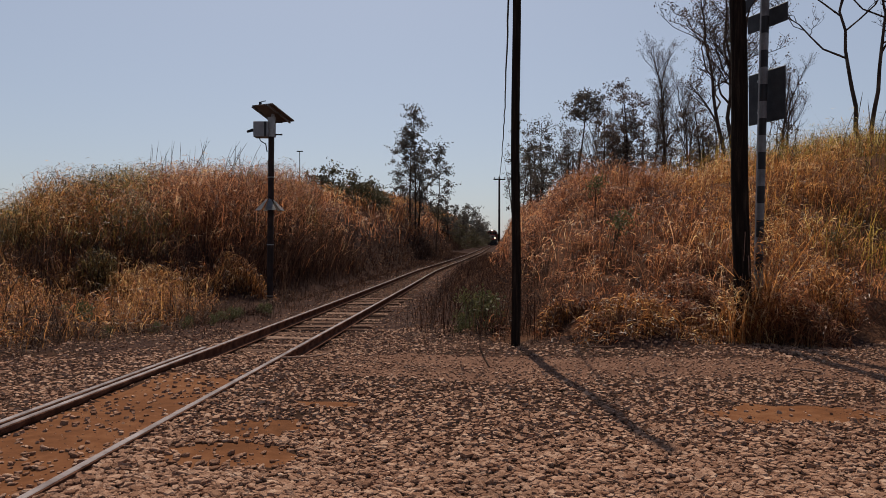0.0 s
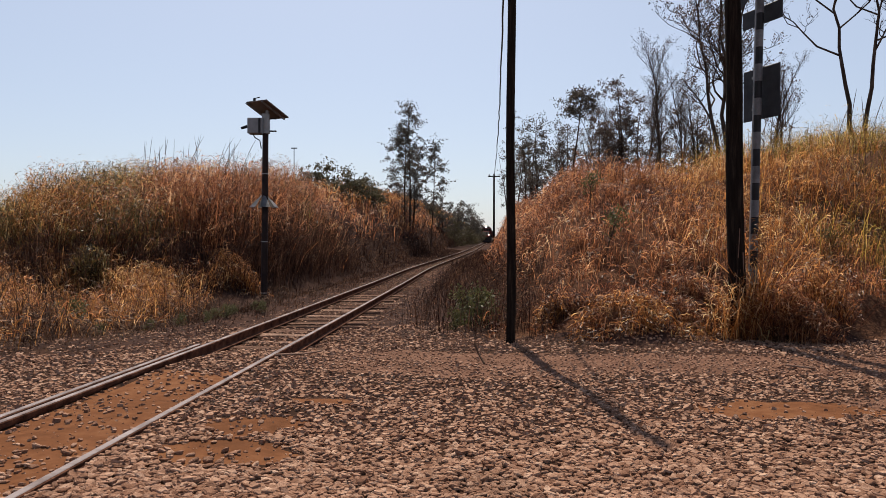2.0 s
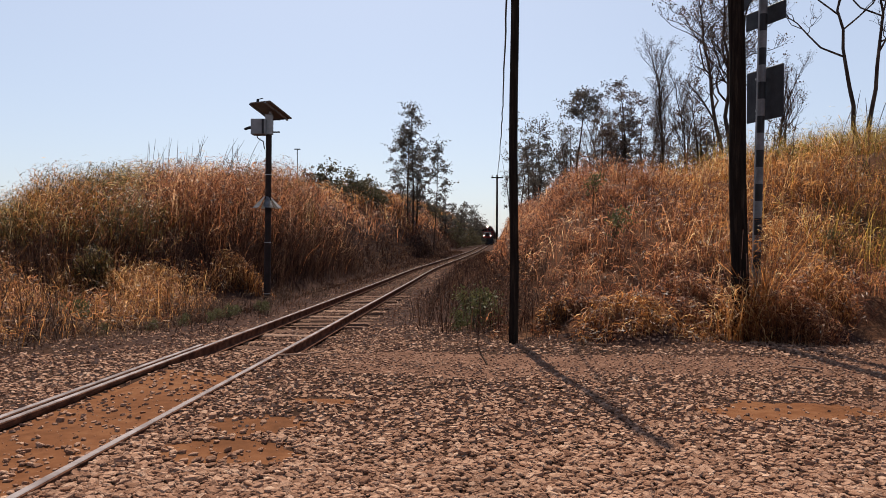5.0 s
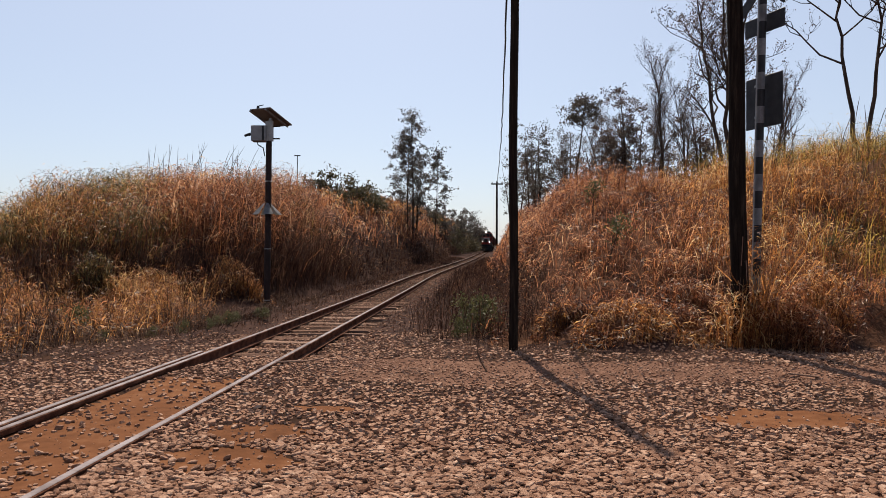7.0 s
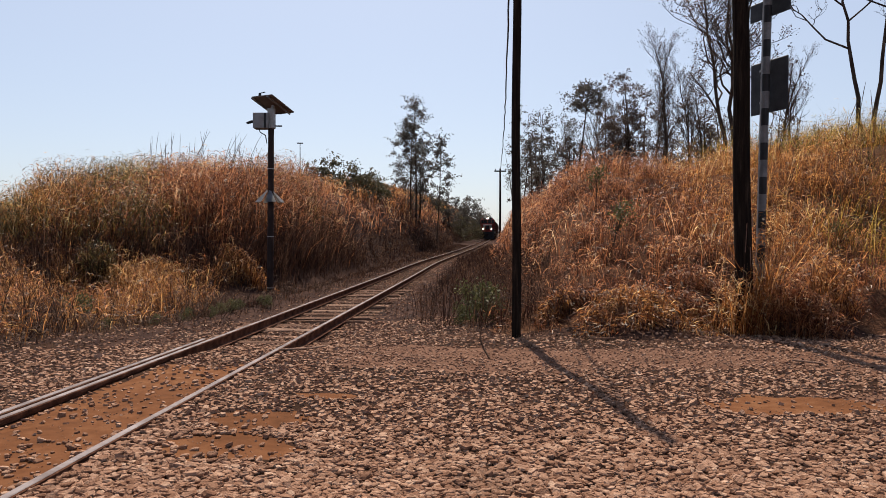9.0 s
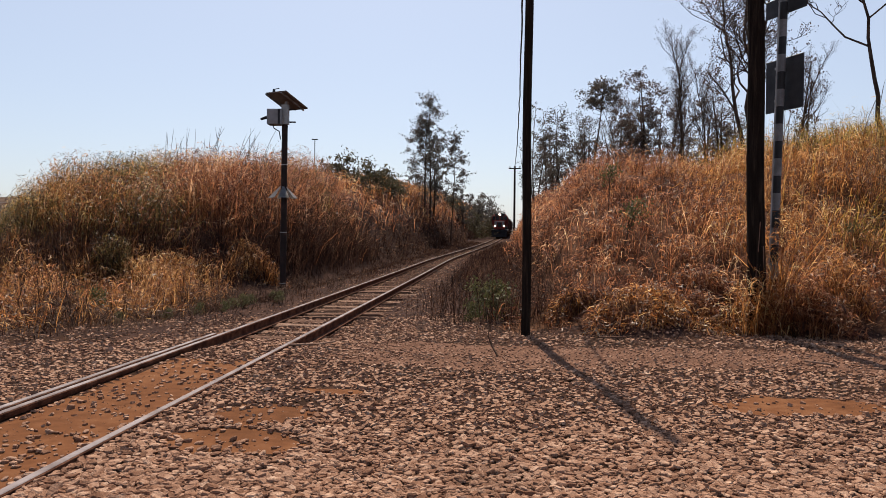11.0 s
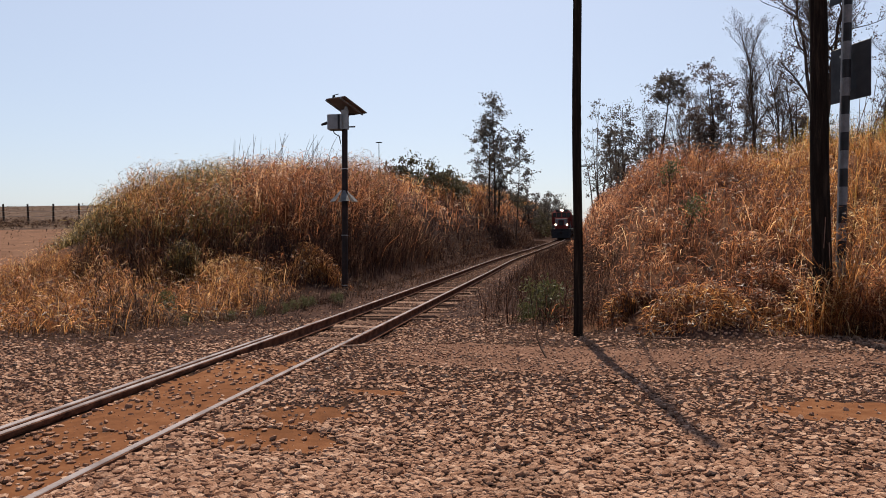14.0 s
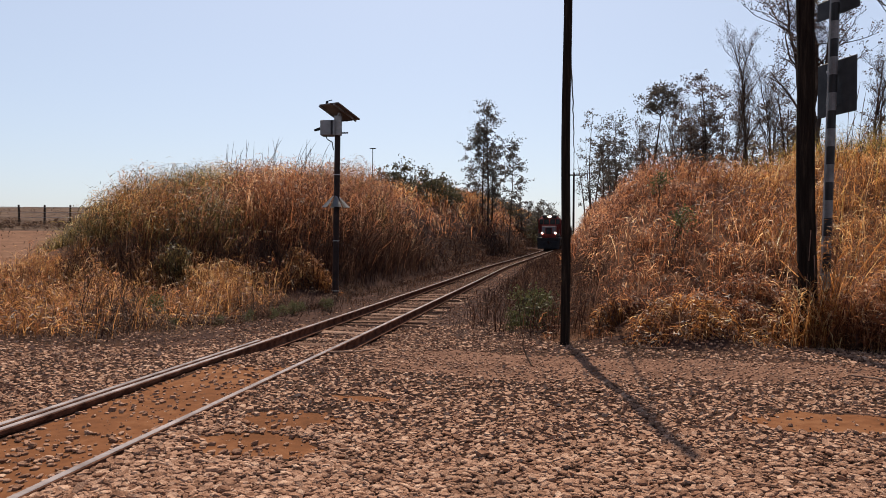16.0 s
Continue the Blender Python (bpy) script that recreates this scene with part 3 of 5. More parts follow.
    leaves_on_stalks("bank_grass_leaves", x[pick], y[pick], h[pick] * 0.8, M_GRASS_DARK, 64, "tangled leaves at the foot of the mound, coloured dark for its shade", 0.36, 0.02)
    for sel, m, name in ((green, M_GRASS_OLIVE, "tall half-green grass on the mound"), (red, M_GRASS_RED, "tall reddish dry grass on the slope"), (~green & ~red & ~low, M_STRAW, "tall straw-coloured dry grass on the mound")):
        blades("bank_grass", x[sel], y[sel], h[sel] * rng.uniform(0.6, 1.0, sel.sum()), rng.uniform(0.009, 0.017, sel.sum()), m, 23, 0.85, name, 1.3, az[sel])
        pick = rng.permutation(np.repeat(np.nonzero(sel)[0], 3))[: int(sel.sum() * 2.9)]
        leaves_on_stalks("bank_grass_leaves", x[pick], y[pick], h[pick] * 0.95, m, 62, name + ", tangled leaves", 0.22, 0.018)
    x, y = scatter(rng, 95000, -26, 16, 35, 210, lambda x, y: step(2.7, 3.4, -(x - xc(y))) * step(14, 8, -(x - xc(y))) * step(260, 50, y))
    h = rng.uniform(0.6, 1.4, len(x))
    # shade low on the slope and sun on its crest are set by grass colour
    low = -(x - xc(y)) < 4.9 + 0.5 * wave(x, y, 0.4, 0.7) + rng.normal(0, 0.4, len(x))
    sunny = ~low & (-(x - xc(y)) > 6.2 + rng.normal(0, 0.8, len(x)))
    for sel, m, name in ((low, M_GRASS_DARK, "grass at the foot of the cutting, coloured dark for its shade"), (sunny, M_GRASS, "dry grass on the far cutting's crest, coloured lighter as if sunlit"), (~low & ~sunny, M_GRASS_RED, "dry reddish grass along the far cutting")):
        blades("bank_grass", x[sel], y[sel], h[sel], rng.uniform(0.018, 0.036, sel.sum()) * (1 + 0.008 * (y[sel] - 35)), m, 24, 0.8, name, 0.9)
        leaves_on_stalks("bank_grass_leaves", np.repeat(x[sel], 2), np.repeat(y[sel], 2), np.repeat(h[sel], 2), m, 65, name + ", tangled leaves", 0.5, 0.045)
    # low grass before the mound
    def keep_f(x, y):
        u = -(x - xc(y))
        return mast_gap(x, y) * step(2.2, 3.6, u + 0.10 * (y - 8)) * step(8.7, 9.7, y + 0.3 * wave(x, y, 1.2)) * (0.6 + 0.4 * wave(x, y, 0.9, 2.2)) * step(-1.0, -0.85, x / y + 0.012 * (y - 16))
    x, y = scatter(rng, 7500, -19, -3.0, 8.4, 20, keep_f)
    x, y, az, size = tufts(rng, x, y, 8, 0.12)
    h = size * (0.52 + 0.3 * rng.uniform(0, 1, len(x)) + 0.26 * wave(x, y, 1.1, 1.0)) * (0.6 + 0.5 * step(9, 14, y)) * (0.5 + 0.65 * step(-0.35, 0.35, wave(x, y, 1.9, 0.6)))
    gold = 0.8 * wave(x, y, 0.7, 5.0) + 0.2 * (y - 10.4) + 0.10 * (-x - 7) + rng.normal(0, 0.35, len(x)) > -0.1
    gold &= -(x - xc(y)) > 2.9 + 0.12 * (y - 10) + rng.normal(0, 0.5, len(x))
    blades("low_grass", x[gold], y[gold], h[gold], rng.uniform(0.006, 0.012, gold.sum()), M_STRAW, 25, 0.95, "low straw-coloured grass before the mound", 1.3, az[gold])
    for m, seed, name in ((M_STRAW, 63, "tangled straw-coloured leaves before the mound"), (M_GRASS_RED, 66, "tangled reddish leaves before the mound")):
        leaves_on_stalks("low_grass_leaves", x[gold], y[gold], h[gold] * 0.95, m, seed, name, 0.19, 0.015)
    leaves_on_stalks("low_grass_leaves", np.repeat(x[~gold], 2), np.repeat(y[~gold], 2), np.repeat(h[~gold] * 0.55, 2), M_LITTER, 67, "tangled grey-brown dead leaves beside the line", 0.2, 0.012)
    blades("low_grass", x[~gold], y[~gold], h[~gold] * rng.uniform(0.35, 0.85, (~gold).sum()), rng.uniform(0.006, 0.012, (~gold).sum()), M_GRASS_DARK, 26, 0.9, "low grey-brown dead grass beside the line", 1.2, az[~gold])
    # dead weeds on the verges
    def keep_v(x, y):
        u = x - xc(y)
        far = step(-1.0, -1.5, u) * step(-4.6, -3.4, u)
        near = step(1.5, 2.0, u) * step(4.6, 3.6, u) * step(9.9, 10.7, y + 0.3 * wave(x, y, 1.5))
        return mast_gap(x, y) * (far * step(9.5, 12, y) + near) * (0.75 + 0.25 * wave(x, y, 1.6, 0.9))
    x, y = scatter(rng, 15000, -6.5, 5.5, 9, 90, keep_v)
    x, y, az, size = tufts(rng, x, y, 5, 0.12)
    u = x - xc(y)
    h = size * np.where(u > 0, 0.45 + 0.42 * step(14.5, 10.8, y), 0.2) * rng.uniform(0.6, 1.3, len(x))
    blades("verge_weeds", x, y, h, rng.uniform(0.006, 0.012, len(x)) * (1 + 0.06 * np.clip(y - 12, 0, 40)), M_GRASS_DARK, 27, 0.8, "dark dead weeds on the verge of the line", 1.0, az)
    leaves_on_stalks("verge_weed_leaves", x, y, h * 0.7, M_GRASS_DARK, 68, "tangled dead leaves on the verge of the line", 0.16, 0.014)
    # weeds on the edge of the field
    x, y = scatter(rng, 5000, -62, -20, 41, 47, lambda x, y: step(41, 43, y) * (0.5 + 0.5 * wave(x, y, 0.7)))
    h = rng.uniform(0.15, 0.5, len(x)) * (1 + 0.6 * wave(x, y, 0.9, 2.0))
    blades("field_edge_weeds", x, y, h, rng.uniform(0.02, 0.045, len(x)), M_GRASS_DARK, 30, 1.2, "dark dry weeds along the field edge", 1.0)
    leaves_on_stalks("field_edge_leaves", np.repeat(x, 3), np.repeat(y, 3), np.repeat(h, 3), M_LITTER, 69, "tangled grey-brown weeds along the field edge", 0.35, 0.05)
    x, y = scatter(rng, 9000, -75, -20, 47, 90, lambda x, y: 0.6 + 0.4 * wave(x, y, 0.5))
    blades("field_stubble", x, y, rng.uniform(0.05, 0.14, len(x)), rng.uniform(0.05, 0.12, len(x)), M_LITTER, 31, 1.0, "pale dry stubble on the far field", 0.6)
    # clods and dry tufts on the dirt road
    x, y = scatter(rng, 4200, -34, -10, 18, 42, lambda x, y: step(-0.54, -0.6, x / y) * (0.25 + 0.75 * step(36, 41, y)) * (0.55 + 0.45 * wave(x, y, 1.1, 0.6)))
    blades("road_tufts", x, y, rng.uniform(0.04, 0.2, len(x)), rng.uniform(0.02, 0.06, len(x)), M_GRASS_DARK, 33, 1.4, "small dry tufts and clods on the dirt road", 1.2)
    # thin litter of straw on the edge of the crossing
    x, y = scatter(rng, 6500, -7.5, 8, 7.9, 11.2, lambda x, y: step(-1.4, 0.2, right_depth(x, y)) * 0.9 + step(8.2, 9.2, y) * step(-1.6, -2.2, x - xc(y)))
    blades("straw_litter", x, y, rng.uniform(0.05, 0.22, len(x)), rng.uniform(0.004, 0.009, len(x)), M_LITTER, 28, 1.6, "scattered straw and dead stems on the stones", 1.2)


plant_grass()


def stone_shape(rng, near):
    """A broken stone, flat-topped with worn edges: irregular rings of corners from its buried foot to its top."""
    n = rng.choice((5, 5, 6, 6, 7)) if near else rng.choice((4, 5, 5, 6))
    turn = [2 * math.pi * (k + rng.uniform(-0.28, 0.28)) / n for k in range(n)]
    reach = [rng.uniform(0.40, 0.56) for _ in range(n)]
    tx, ty = rng.gauss(0, 0.16), rng.gauss(0, 0.16)
    inset = rng.uniform(0.60, 0.80)
    rings = [(-0.42, 0.74), (rng.uniform(0.08, 0.2), 1.0), (0.36, inset + 0.06)] if near else [(-0.42, 0.95), (0.33, inset + 0.12)]
    v, t = [], []
    for h, k in rings:
        for a, r in zip(turn, reach):
            r = r * k * rng.uniform(0.92, 1.06)
            x, y = r * math.cos(a), r * math.sin(a)
            v.append((x, y, h + (tx * x + ty * y if h > 0 else 0) + rng.uniform(-0.03, 0.03)))
    for i in range(len(rings) - 1):
        for k in range(n):
            p, q = i * n + k, i * n + (k + 1) % n
            t += [(p, q, q + n), (p, q + n, p + n)]
    top = (len(rings) - 1) * n
    t += [(top, top + k, top + k + 1) for k in range(1, n - 1)]
    return np.array(v), np.array(t)


def lay_stones():
    rng, pr = np.random.default_rng(3), random.Random(3)
    shapes = [stone_shape(pr, True) for k in range(30)]
    plain = [stone_shape(pr, False) for k in range(20)]
    def clear(x, y):
        u = x - xc(y)
        return np.where(np.abs(np.abs(u) - 0.533) < 0.06, 0, 1) * np.where(np.abs(u + 0.655) < 0.075, 0, 1)
    def keep(x, y):
        u = x - xc(y)
        worn = np.where(np.abs(u) < 0.5, 0.985, 0.95) * in_soil(x, y)
        return (1 - worn) * (1 - 0.6 * packed(x, y)) * clear(x, y) * step(0.5, -0.3, right_depth(x, y)) * np.where((y > 8.6) & (u < -1.7), 0.3, 1) * (0.86 + 0.14 * wave(x, y, 1.4, 3.0))
    n = 92000
    y = 3.2 + 9.0 * rng.uniform(0, 1, n) ** 1.5
    x = rng.uniform(-0.86 * y - 0.4, 0.68 * y + 0.6, n)
    k = rng.uniform(0, 1, n) < keep(x, y)
    x, y = x[k], y[k]
    # ballast along the open line
    x3, y3 = scatter(rng, 9000, -5.0, 0.5, 8.4, 26.0, lambda x, y: step(1.9, 0.9, np.abs(x - xc(y) - 0.25)) * np.where(np.abs(np.abs(x - xc(y)) - 0.533) < 0.06, 0, 1) * np.where(np.abs(x - xc(y)) < 0.5, 0.7 + 0.25 * step(11, 16, y), 1))
    x5, y5 = scatter(rng, 9000, -3.5, 3.5, 26.0, 62.0, lambda x, y: step(1.7, 1.0, np.abs(x - xc(y) - 0.2)) * np.where(np.abs(np.abs(x - xc(y)) - 0.533) < 0.08, 0, 1))
    # the rest of the crossing, beside and behind the walker
    x6, y6 = scatter(rng, 14000, -10.0, 11.0, -6.0, 9.0, lambda x, y: np.where((y > 3.2) & (x > -0.86 * y - 0.4) & (x < 0.68 * y + 0.6), 0, 1) * keep(x, y))
    x, y = np.concatenate([x, x3, x5, x6]), np.concatenate([y, y3, y5, y6])
    size = (0.023 + 0.034 * rng.uniform(0, 1, len(x)) ** 1.5) * (1 - 0.4 * packed(x, y)) * np.where(y > 26, 1.4, np.where(y < 3.2, 1.25, 1.0))
    size = np.where(rng.uniform(0, 1, len(x)) < 0.012, size * 1.5, size)
    # chips on the bare and packed ground
    n = 16000
    y4 = rng.uniform(3.2, 9.2, n)
    x4 = rng.uniform(-0.86 * y4, 0.68 * y4, n)
    k = (rng.uniform(0, 1, n) < np.maximum(0.3 * in_soil(x4, y4), packed(x4, y4))) & (clear(x4, y4) > 0)
    x, y = np.concatenate([x, x4[k]]), np.concatenate([y, y4[k]])
    size = np.concatenate([size, rng.uniform(0.006, 0.022, k.sum()) * np.where(in_soil(x4[k], y4[k]) > 0.4, 0.7, 1.0)])
    chosen = np.zeros(len(x), bool)
    chosen[np.argsort(np.hypot(x - 0.3, y - 3.9))[:300]] = True
    z = ground_z(x, y)
    verts, tris, at = [], [], 0
    singles = []
    for v, t in shapes:
        me = fast_mesh("stone", v, t)
        me.materials.append(M_STONE_ONE)
        singles.append(me)
    for i in range(len(x)):
        kinds = shapes if (3.2 < y[i] < 4.9 and size[i] > 0.026) or chosen[i] else plain
        k = pr.randrange(len(kinds))
        g = float(size[i])
        q = Euler((pr.gauss(0, 0.2), pr.gauss(0, 0.2), pr.uniform(0, 6.28)))
        sc = (g * pr.uniform(1.05, 1.6), g * pr.uniform(0.85, 1.2), g * pr.uniform(0.4, 0.74))
        m = Matrix.LocRotScale((x[i], y[i], z[i] + g * pr.uniform(0.02, 0.26)), q, sc)
        if chosen[i]:
            ob = new("stone", singles[k])
            ob.parent = ground
            ob.matrix_basis = m
            continue
        a = np.array(m)
        v, t = kinds[k]
        verts.append(v @ a[:3, :3].T + a[:3, 3])
        tris.append(t + at)
        at += len(v)
    array_part("loose_stones", np.concatenate(verts), np.concatenate(tris), M_STONE, ground, "pinkish-brown crushed ballast stones", "stuff")


# ---- poles and signs ----
def trackside_pole():
    th = empty("telegraph_pole", pose(1.0, 9.66, 0.0), "thin dark wooden telegraph pole beside the crossing", "pole")
    pts = [(0.010 * math.sin(k * 0.9), 0, -0.1 + k * 0.56) for k in range(13)]
    v, t = tube_arrays(pts, [0.064 - 0.0008 * k for k in range(13)], 14)
    top = len(v)
    v.append(Vector((pts[-1][0], 0, pts[-1][2] + 0.01)))
    t += [(top - 14 + k, top - 14 + (k + 1) % 14, top) for k in range(14)]
    array_part("post", v, t, M_POLE, th)
    part("cable_hook", rod((0, 0.05, 6.10), (0.02, 0.2, 6.12), 0.012), M_IRON, th)


def far_pole():
    z = float(ground_z(6.35, 80))
    th = empty("telegraph_pole", pose(6.35, 80.0, z), "distant telegraph pole with a crossarm beside the line", "pole")
    top = 9.3 - z
    part("post", rod((0, 0, -0.3), (0, 0, top), 0.13, 0.10, 12), M_POLE, th)
    arm = part("crossarm", box((0, -0.12, top - 0.3), (1.35, 0.12, 0.14), None, 0.01), M_POLE, th)
    for x in (-0.55, 0.55):
        part("insulator", rod((x, -0.12, top - 0.23), (x, -0.12, top - 0.05), 0.05), M_WHITE, arm)


def skyline_mast():
    x, y = -9.9, 49.0
    z = float(ground_z(x, y))
    th = empty("skyline_post", pose(x, y, z), "thin dark post with a small crosspiece above the bank", "post")
    part("shaft", rod((0, 0, -0.2), (0, 0, 7.95 - z), 0.035, 0.025, 8), M_POLE, th)
    part("crosspiece", box((0, 0, 7.95 - z), (0.42, 0.06, 0.07), None, 0.01), M_POLE, th)


def line_cable():
    rng = random.Random(8)
    pts = []
    for k in range(41):
        f = k / 40
        f = f**1.6
        p = Vector((0.97, 9.86, 6.1)).lerp(Vector((6.3, 79.85, 9.05)), f)
        p.x += 0.30 * f * (1 - f) * 4 * 0.3
        p.z -= 4 * 0.45 * f * (1 - f)
        pts.append(p + Vector((rng.uniform(-0.02, 0.02), 0, rng.uniform(-0.02, 0.02))))
    v, t = tube_arrays(pts, [0.017 + 0.012 * k / 40 for k in range(41)], 6)
    array_part("overhead_cable", v, t, M_BLACK, None, "black twisted cable slung between two poles")
    bpy.data.objects["overhead_cable"]["category"] = "cable"


def utility_pole():
    th = empty("utility_pole", pose(4.325, 10.2, float(ground_z(4.325, 10.2))), "thick dark weathered wooden utility pole in the grass", "pole")
    pts = [(0.010 * math.sin(k) - 0.009 * k, 0, -0.3 + k * 0.52) for k in range(14)]
    v, t = tube_arrays(pts, [0.124 - 0.0015 * k for k in range(14)], 18)
    array_part("post", v, t, M_POLE, th)
    for x, z, l, a in ((-0.03, 1.3, 0.42, 3), (0.035, 1.02, 0.3, -2), (-0.055, 0.85, 0.22, 5), (0.06, 1.55, 0.2, 1)):
        part("splinter", box((x, -0.121 + 0.6 * abs(x) ** 1.3, z), (0.014, 0.012, l), pose(0, 0, 0, 0, a, 0), 0.004), M_SLEEPER, th, "bare torn wood")


def crossing_sign():
    th = empty("crossing_sign", pose(4.60, 10.35, 0.2), "black and white banded crossing signpost seen from behind", "road sign")
    lean = 0.022
    for k in range(23):
        a = -0.191 + k * 0.2475
        b = a + 0.2475
        part("band", rod((lean * a, 0, a), (lean * b, 0, b), 0.056, seg=16), M_WHITE if k % 2 else M_BLACK, th, "white band, greyed for its shaded side" if k % 2 else "black band")
    part("conduit", rod((-0.062, -0.033, 0.7), (-0.062 + lean * 4.4, -0.033, 5.1), 0.010), M_GALV, th)
    turn = pose(0, 0, 0, 0, 0, -70)
    part("notice_board", box((0.165, 0.085, 3.365), (0.70, 0.018, 0.76), turn, 0.006), M_SIGNBACK, th, "dark back of a square board")
    for z in (3.12, 3.58):
        part("bracket", box((0.085, 0.06, z), (0.13, 0.04, 0.03)), M_GALV, th)
    part("name_plate", box((0.17, 0.085, 4.51), (0.76, 0.018, 0.265), turn, 0.006), M_SIGNBACK, th, "dark back of a small plate")
    for s in (-1, 1):
        part("cross_arm", box((0.15, 0.085 + 0.014 * s, 5.13), (1.15, 0.016, 0.16), turn @ pose(0, 0, 0, 0, 40 * s, 0), 0.004), M_SIGNBACK, th, "dark back of a crossbuck blade")


def solar_mast():
    th = empty("solar_mast", pose(-4.745, 19.45, -0.36), "dark steel mast carrying a solar panel and cabinet", "solar mast")
    part("pole", rod((0, 0, -0.1), (0.045, 0, 4.95), 0.088, 0.08, 16), M_IRON, th)
    for z in (0.35, 1.75, 3.6):
        part("band", rod((0.009 * z, 0, z), (0.009 * z, 0, z + 0.02), 0.094, seg=16), M_GALV, th)
    bm = bmesh.new()
    for k in range(6):
        a = k * math.pi / 3 + 0.5
        c, s = math.cos(a), math.sin(a)
        c2, s2 = math.cos(a + 0.72), math.sin(a + 0.72)
        q = [bm.verts.new((0.085 * c, 0.085 * s, 3.02)), bm.verts.new((0.085 * c2, 0.085 * s2, 3.02)), bm.verts.new((0.40 * c2, 0.40 * s2, 2.70)), bm.verts.new((0.40 * c, 0.40 * s, 2.70))]
        bm.faces.new(q)
    bmesh.ops.solidify(bm, geom=bm.faces[:], thickness=0.004)
    part("climbing_guard", bm, M_GALV, th, "flared sheet-metal climbing guard")
    cab = part("cabinet", box((-0.20, -0.05, 4.90), (0.40, 0.34, 0.42), None, 0.015), M_BOXGREY, th, "light grey equipment cabinet")
    part("door_seam", box((-0.07, -0.222, 4.90), (0.06, 0.006, 0.40)), M_BLACK, cab)
    part("camera_head", rod((-0.44, -0.05, 4.90), (-0.60, -0.1, 4.84), 0.045, 0.03), M_BLACK, th)
    part("mount_plate", box((0.06, -0.02, 4.98), (0.20, 0.12, 0.55), None, 0.01), M_GALV, th)
    for z in (4.78, 5.12):
        part("clamp_bolt", rod((0.12, 0, z), (0.34, 0, z), 0.02), M_IRON, th)
    v, t = tube_arrays([(-0.3, -0.05, 4.75), (-0.24, -0.05, 4.6), (-0.1, -0.05, 4.52), (-0.06, -0.05, 4.3)], [0.016] * 4, 6)
    array_part("cable", v, t, M_BLACK, th)
    tilt = pose(0, 0, 0, 0, 0, -26.6) @ pose(0, 0, 0, -19, 0, 0)
    panel = part("solar_panel", box((0.09, 0.05, 5.37), (0.70, 0.98, 0.035), tilt, 0.006), M_PANEL_BACK, th, "brownish underside of a tilted solar panel")
    at = Matrix.Translation((0.09, 0.05, 5.37)) @ tilt
    part("cells", add_box(bmesh.new(), at @ Vector((0, 0, 0.021)), (0.66, 0.94, 0.006), tilt), M_CELL, panel)
    for s in (-0.33, 0.2):
        part("panel_rail", add_box(bmesh.new(), at @ Vector((s, 0, -0.038)), (0.04, 1.0, 0.04), tilt), M_GALV, th)
    part("strut", rod((0.05, 0, 5.15), at @ Vector((0, 0, -0.03)), 0.05), M_GALV, th)
    part("antenna", rod(at @ Vector((-0.12, -0.42, 0)), at @ Vector((-0.12, -0.42, 0)) + Vector((0, 0, 0.12)), 0.05, 0.03), M_BLACK, th)
    part("antenna_wing", rod(at @ Vector((-0.18, -0.42, 0.13)), at @ Vector((0.02, -0.42, 0.15)), 0.012), M_BLACK, th)


trackside_pole()
far_pole()
skyline_mast()
line_cable()
utility_pole()
crossing_sign()
solar_mast()


def fence():
    group = "fence posts along the field"
    rng = random.Random(14)
    first = None
    tops = []
    for k in range(16):
        x = -26.1 - 1.95 * k
        y = 45.0 + 0.12 * k
        z = float(ground_z(x, y))
        m = pose(x, y, z, rng.uniform(-2, 2), rng.uniform(-2, 2), rng.uniform(0, 90))
        if first is None:
            first = empty("fence_post", m, "rough grey wooden fence post at the field edge", "fence post", group)
            part("post", rod((0, 0, -0.2), (0, 0, 1.35), 0.075, 0.06, 8), M_BARK, first)
        else:
            copy_thing(first, m)
        tops.append((x, y, z))
    for h in (0.5, 0.85, 1.2):
        v, t = tube_arrays([(x, y - 0.09, z + h) for x, y, z in tops], [0.012] * len(tops), 4)
        tagged(array_part("fence_wire", v, t, M_GALV, None, "thin steel fence wire strung along the posts"), category="wire")


fence()

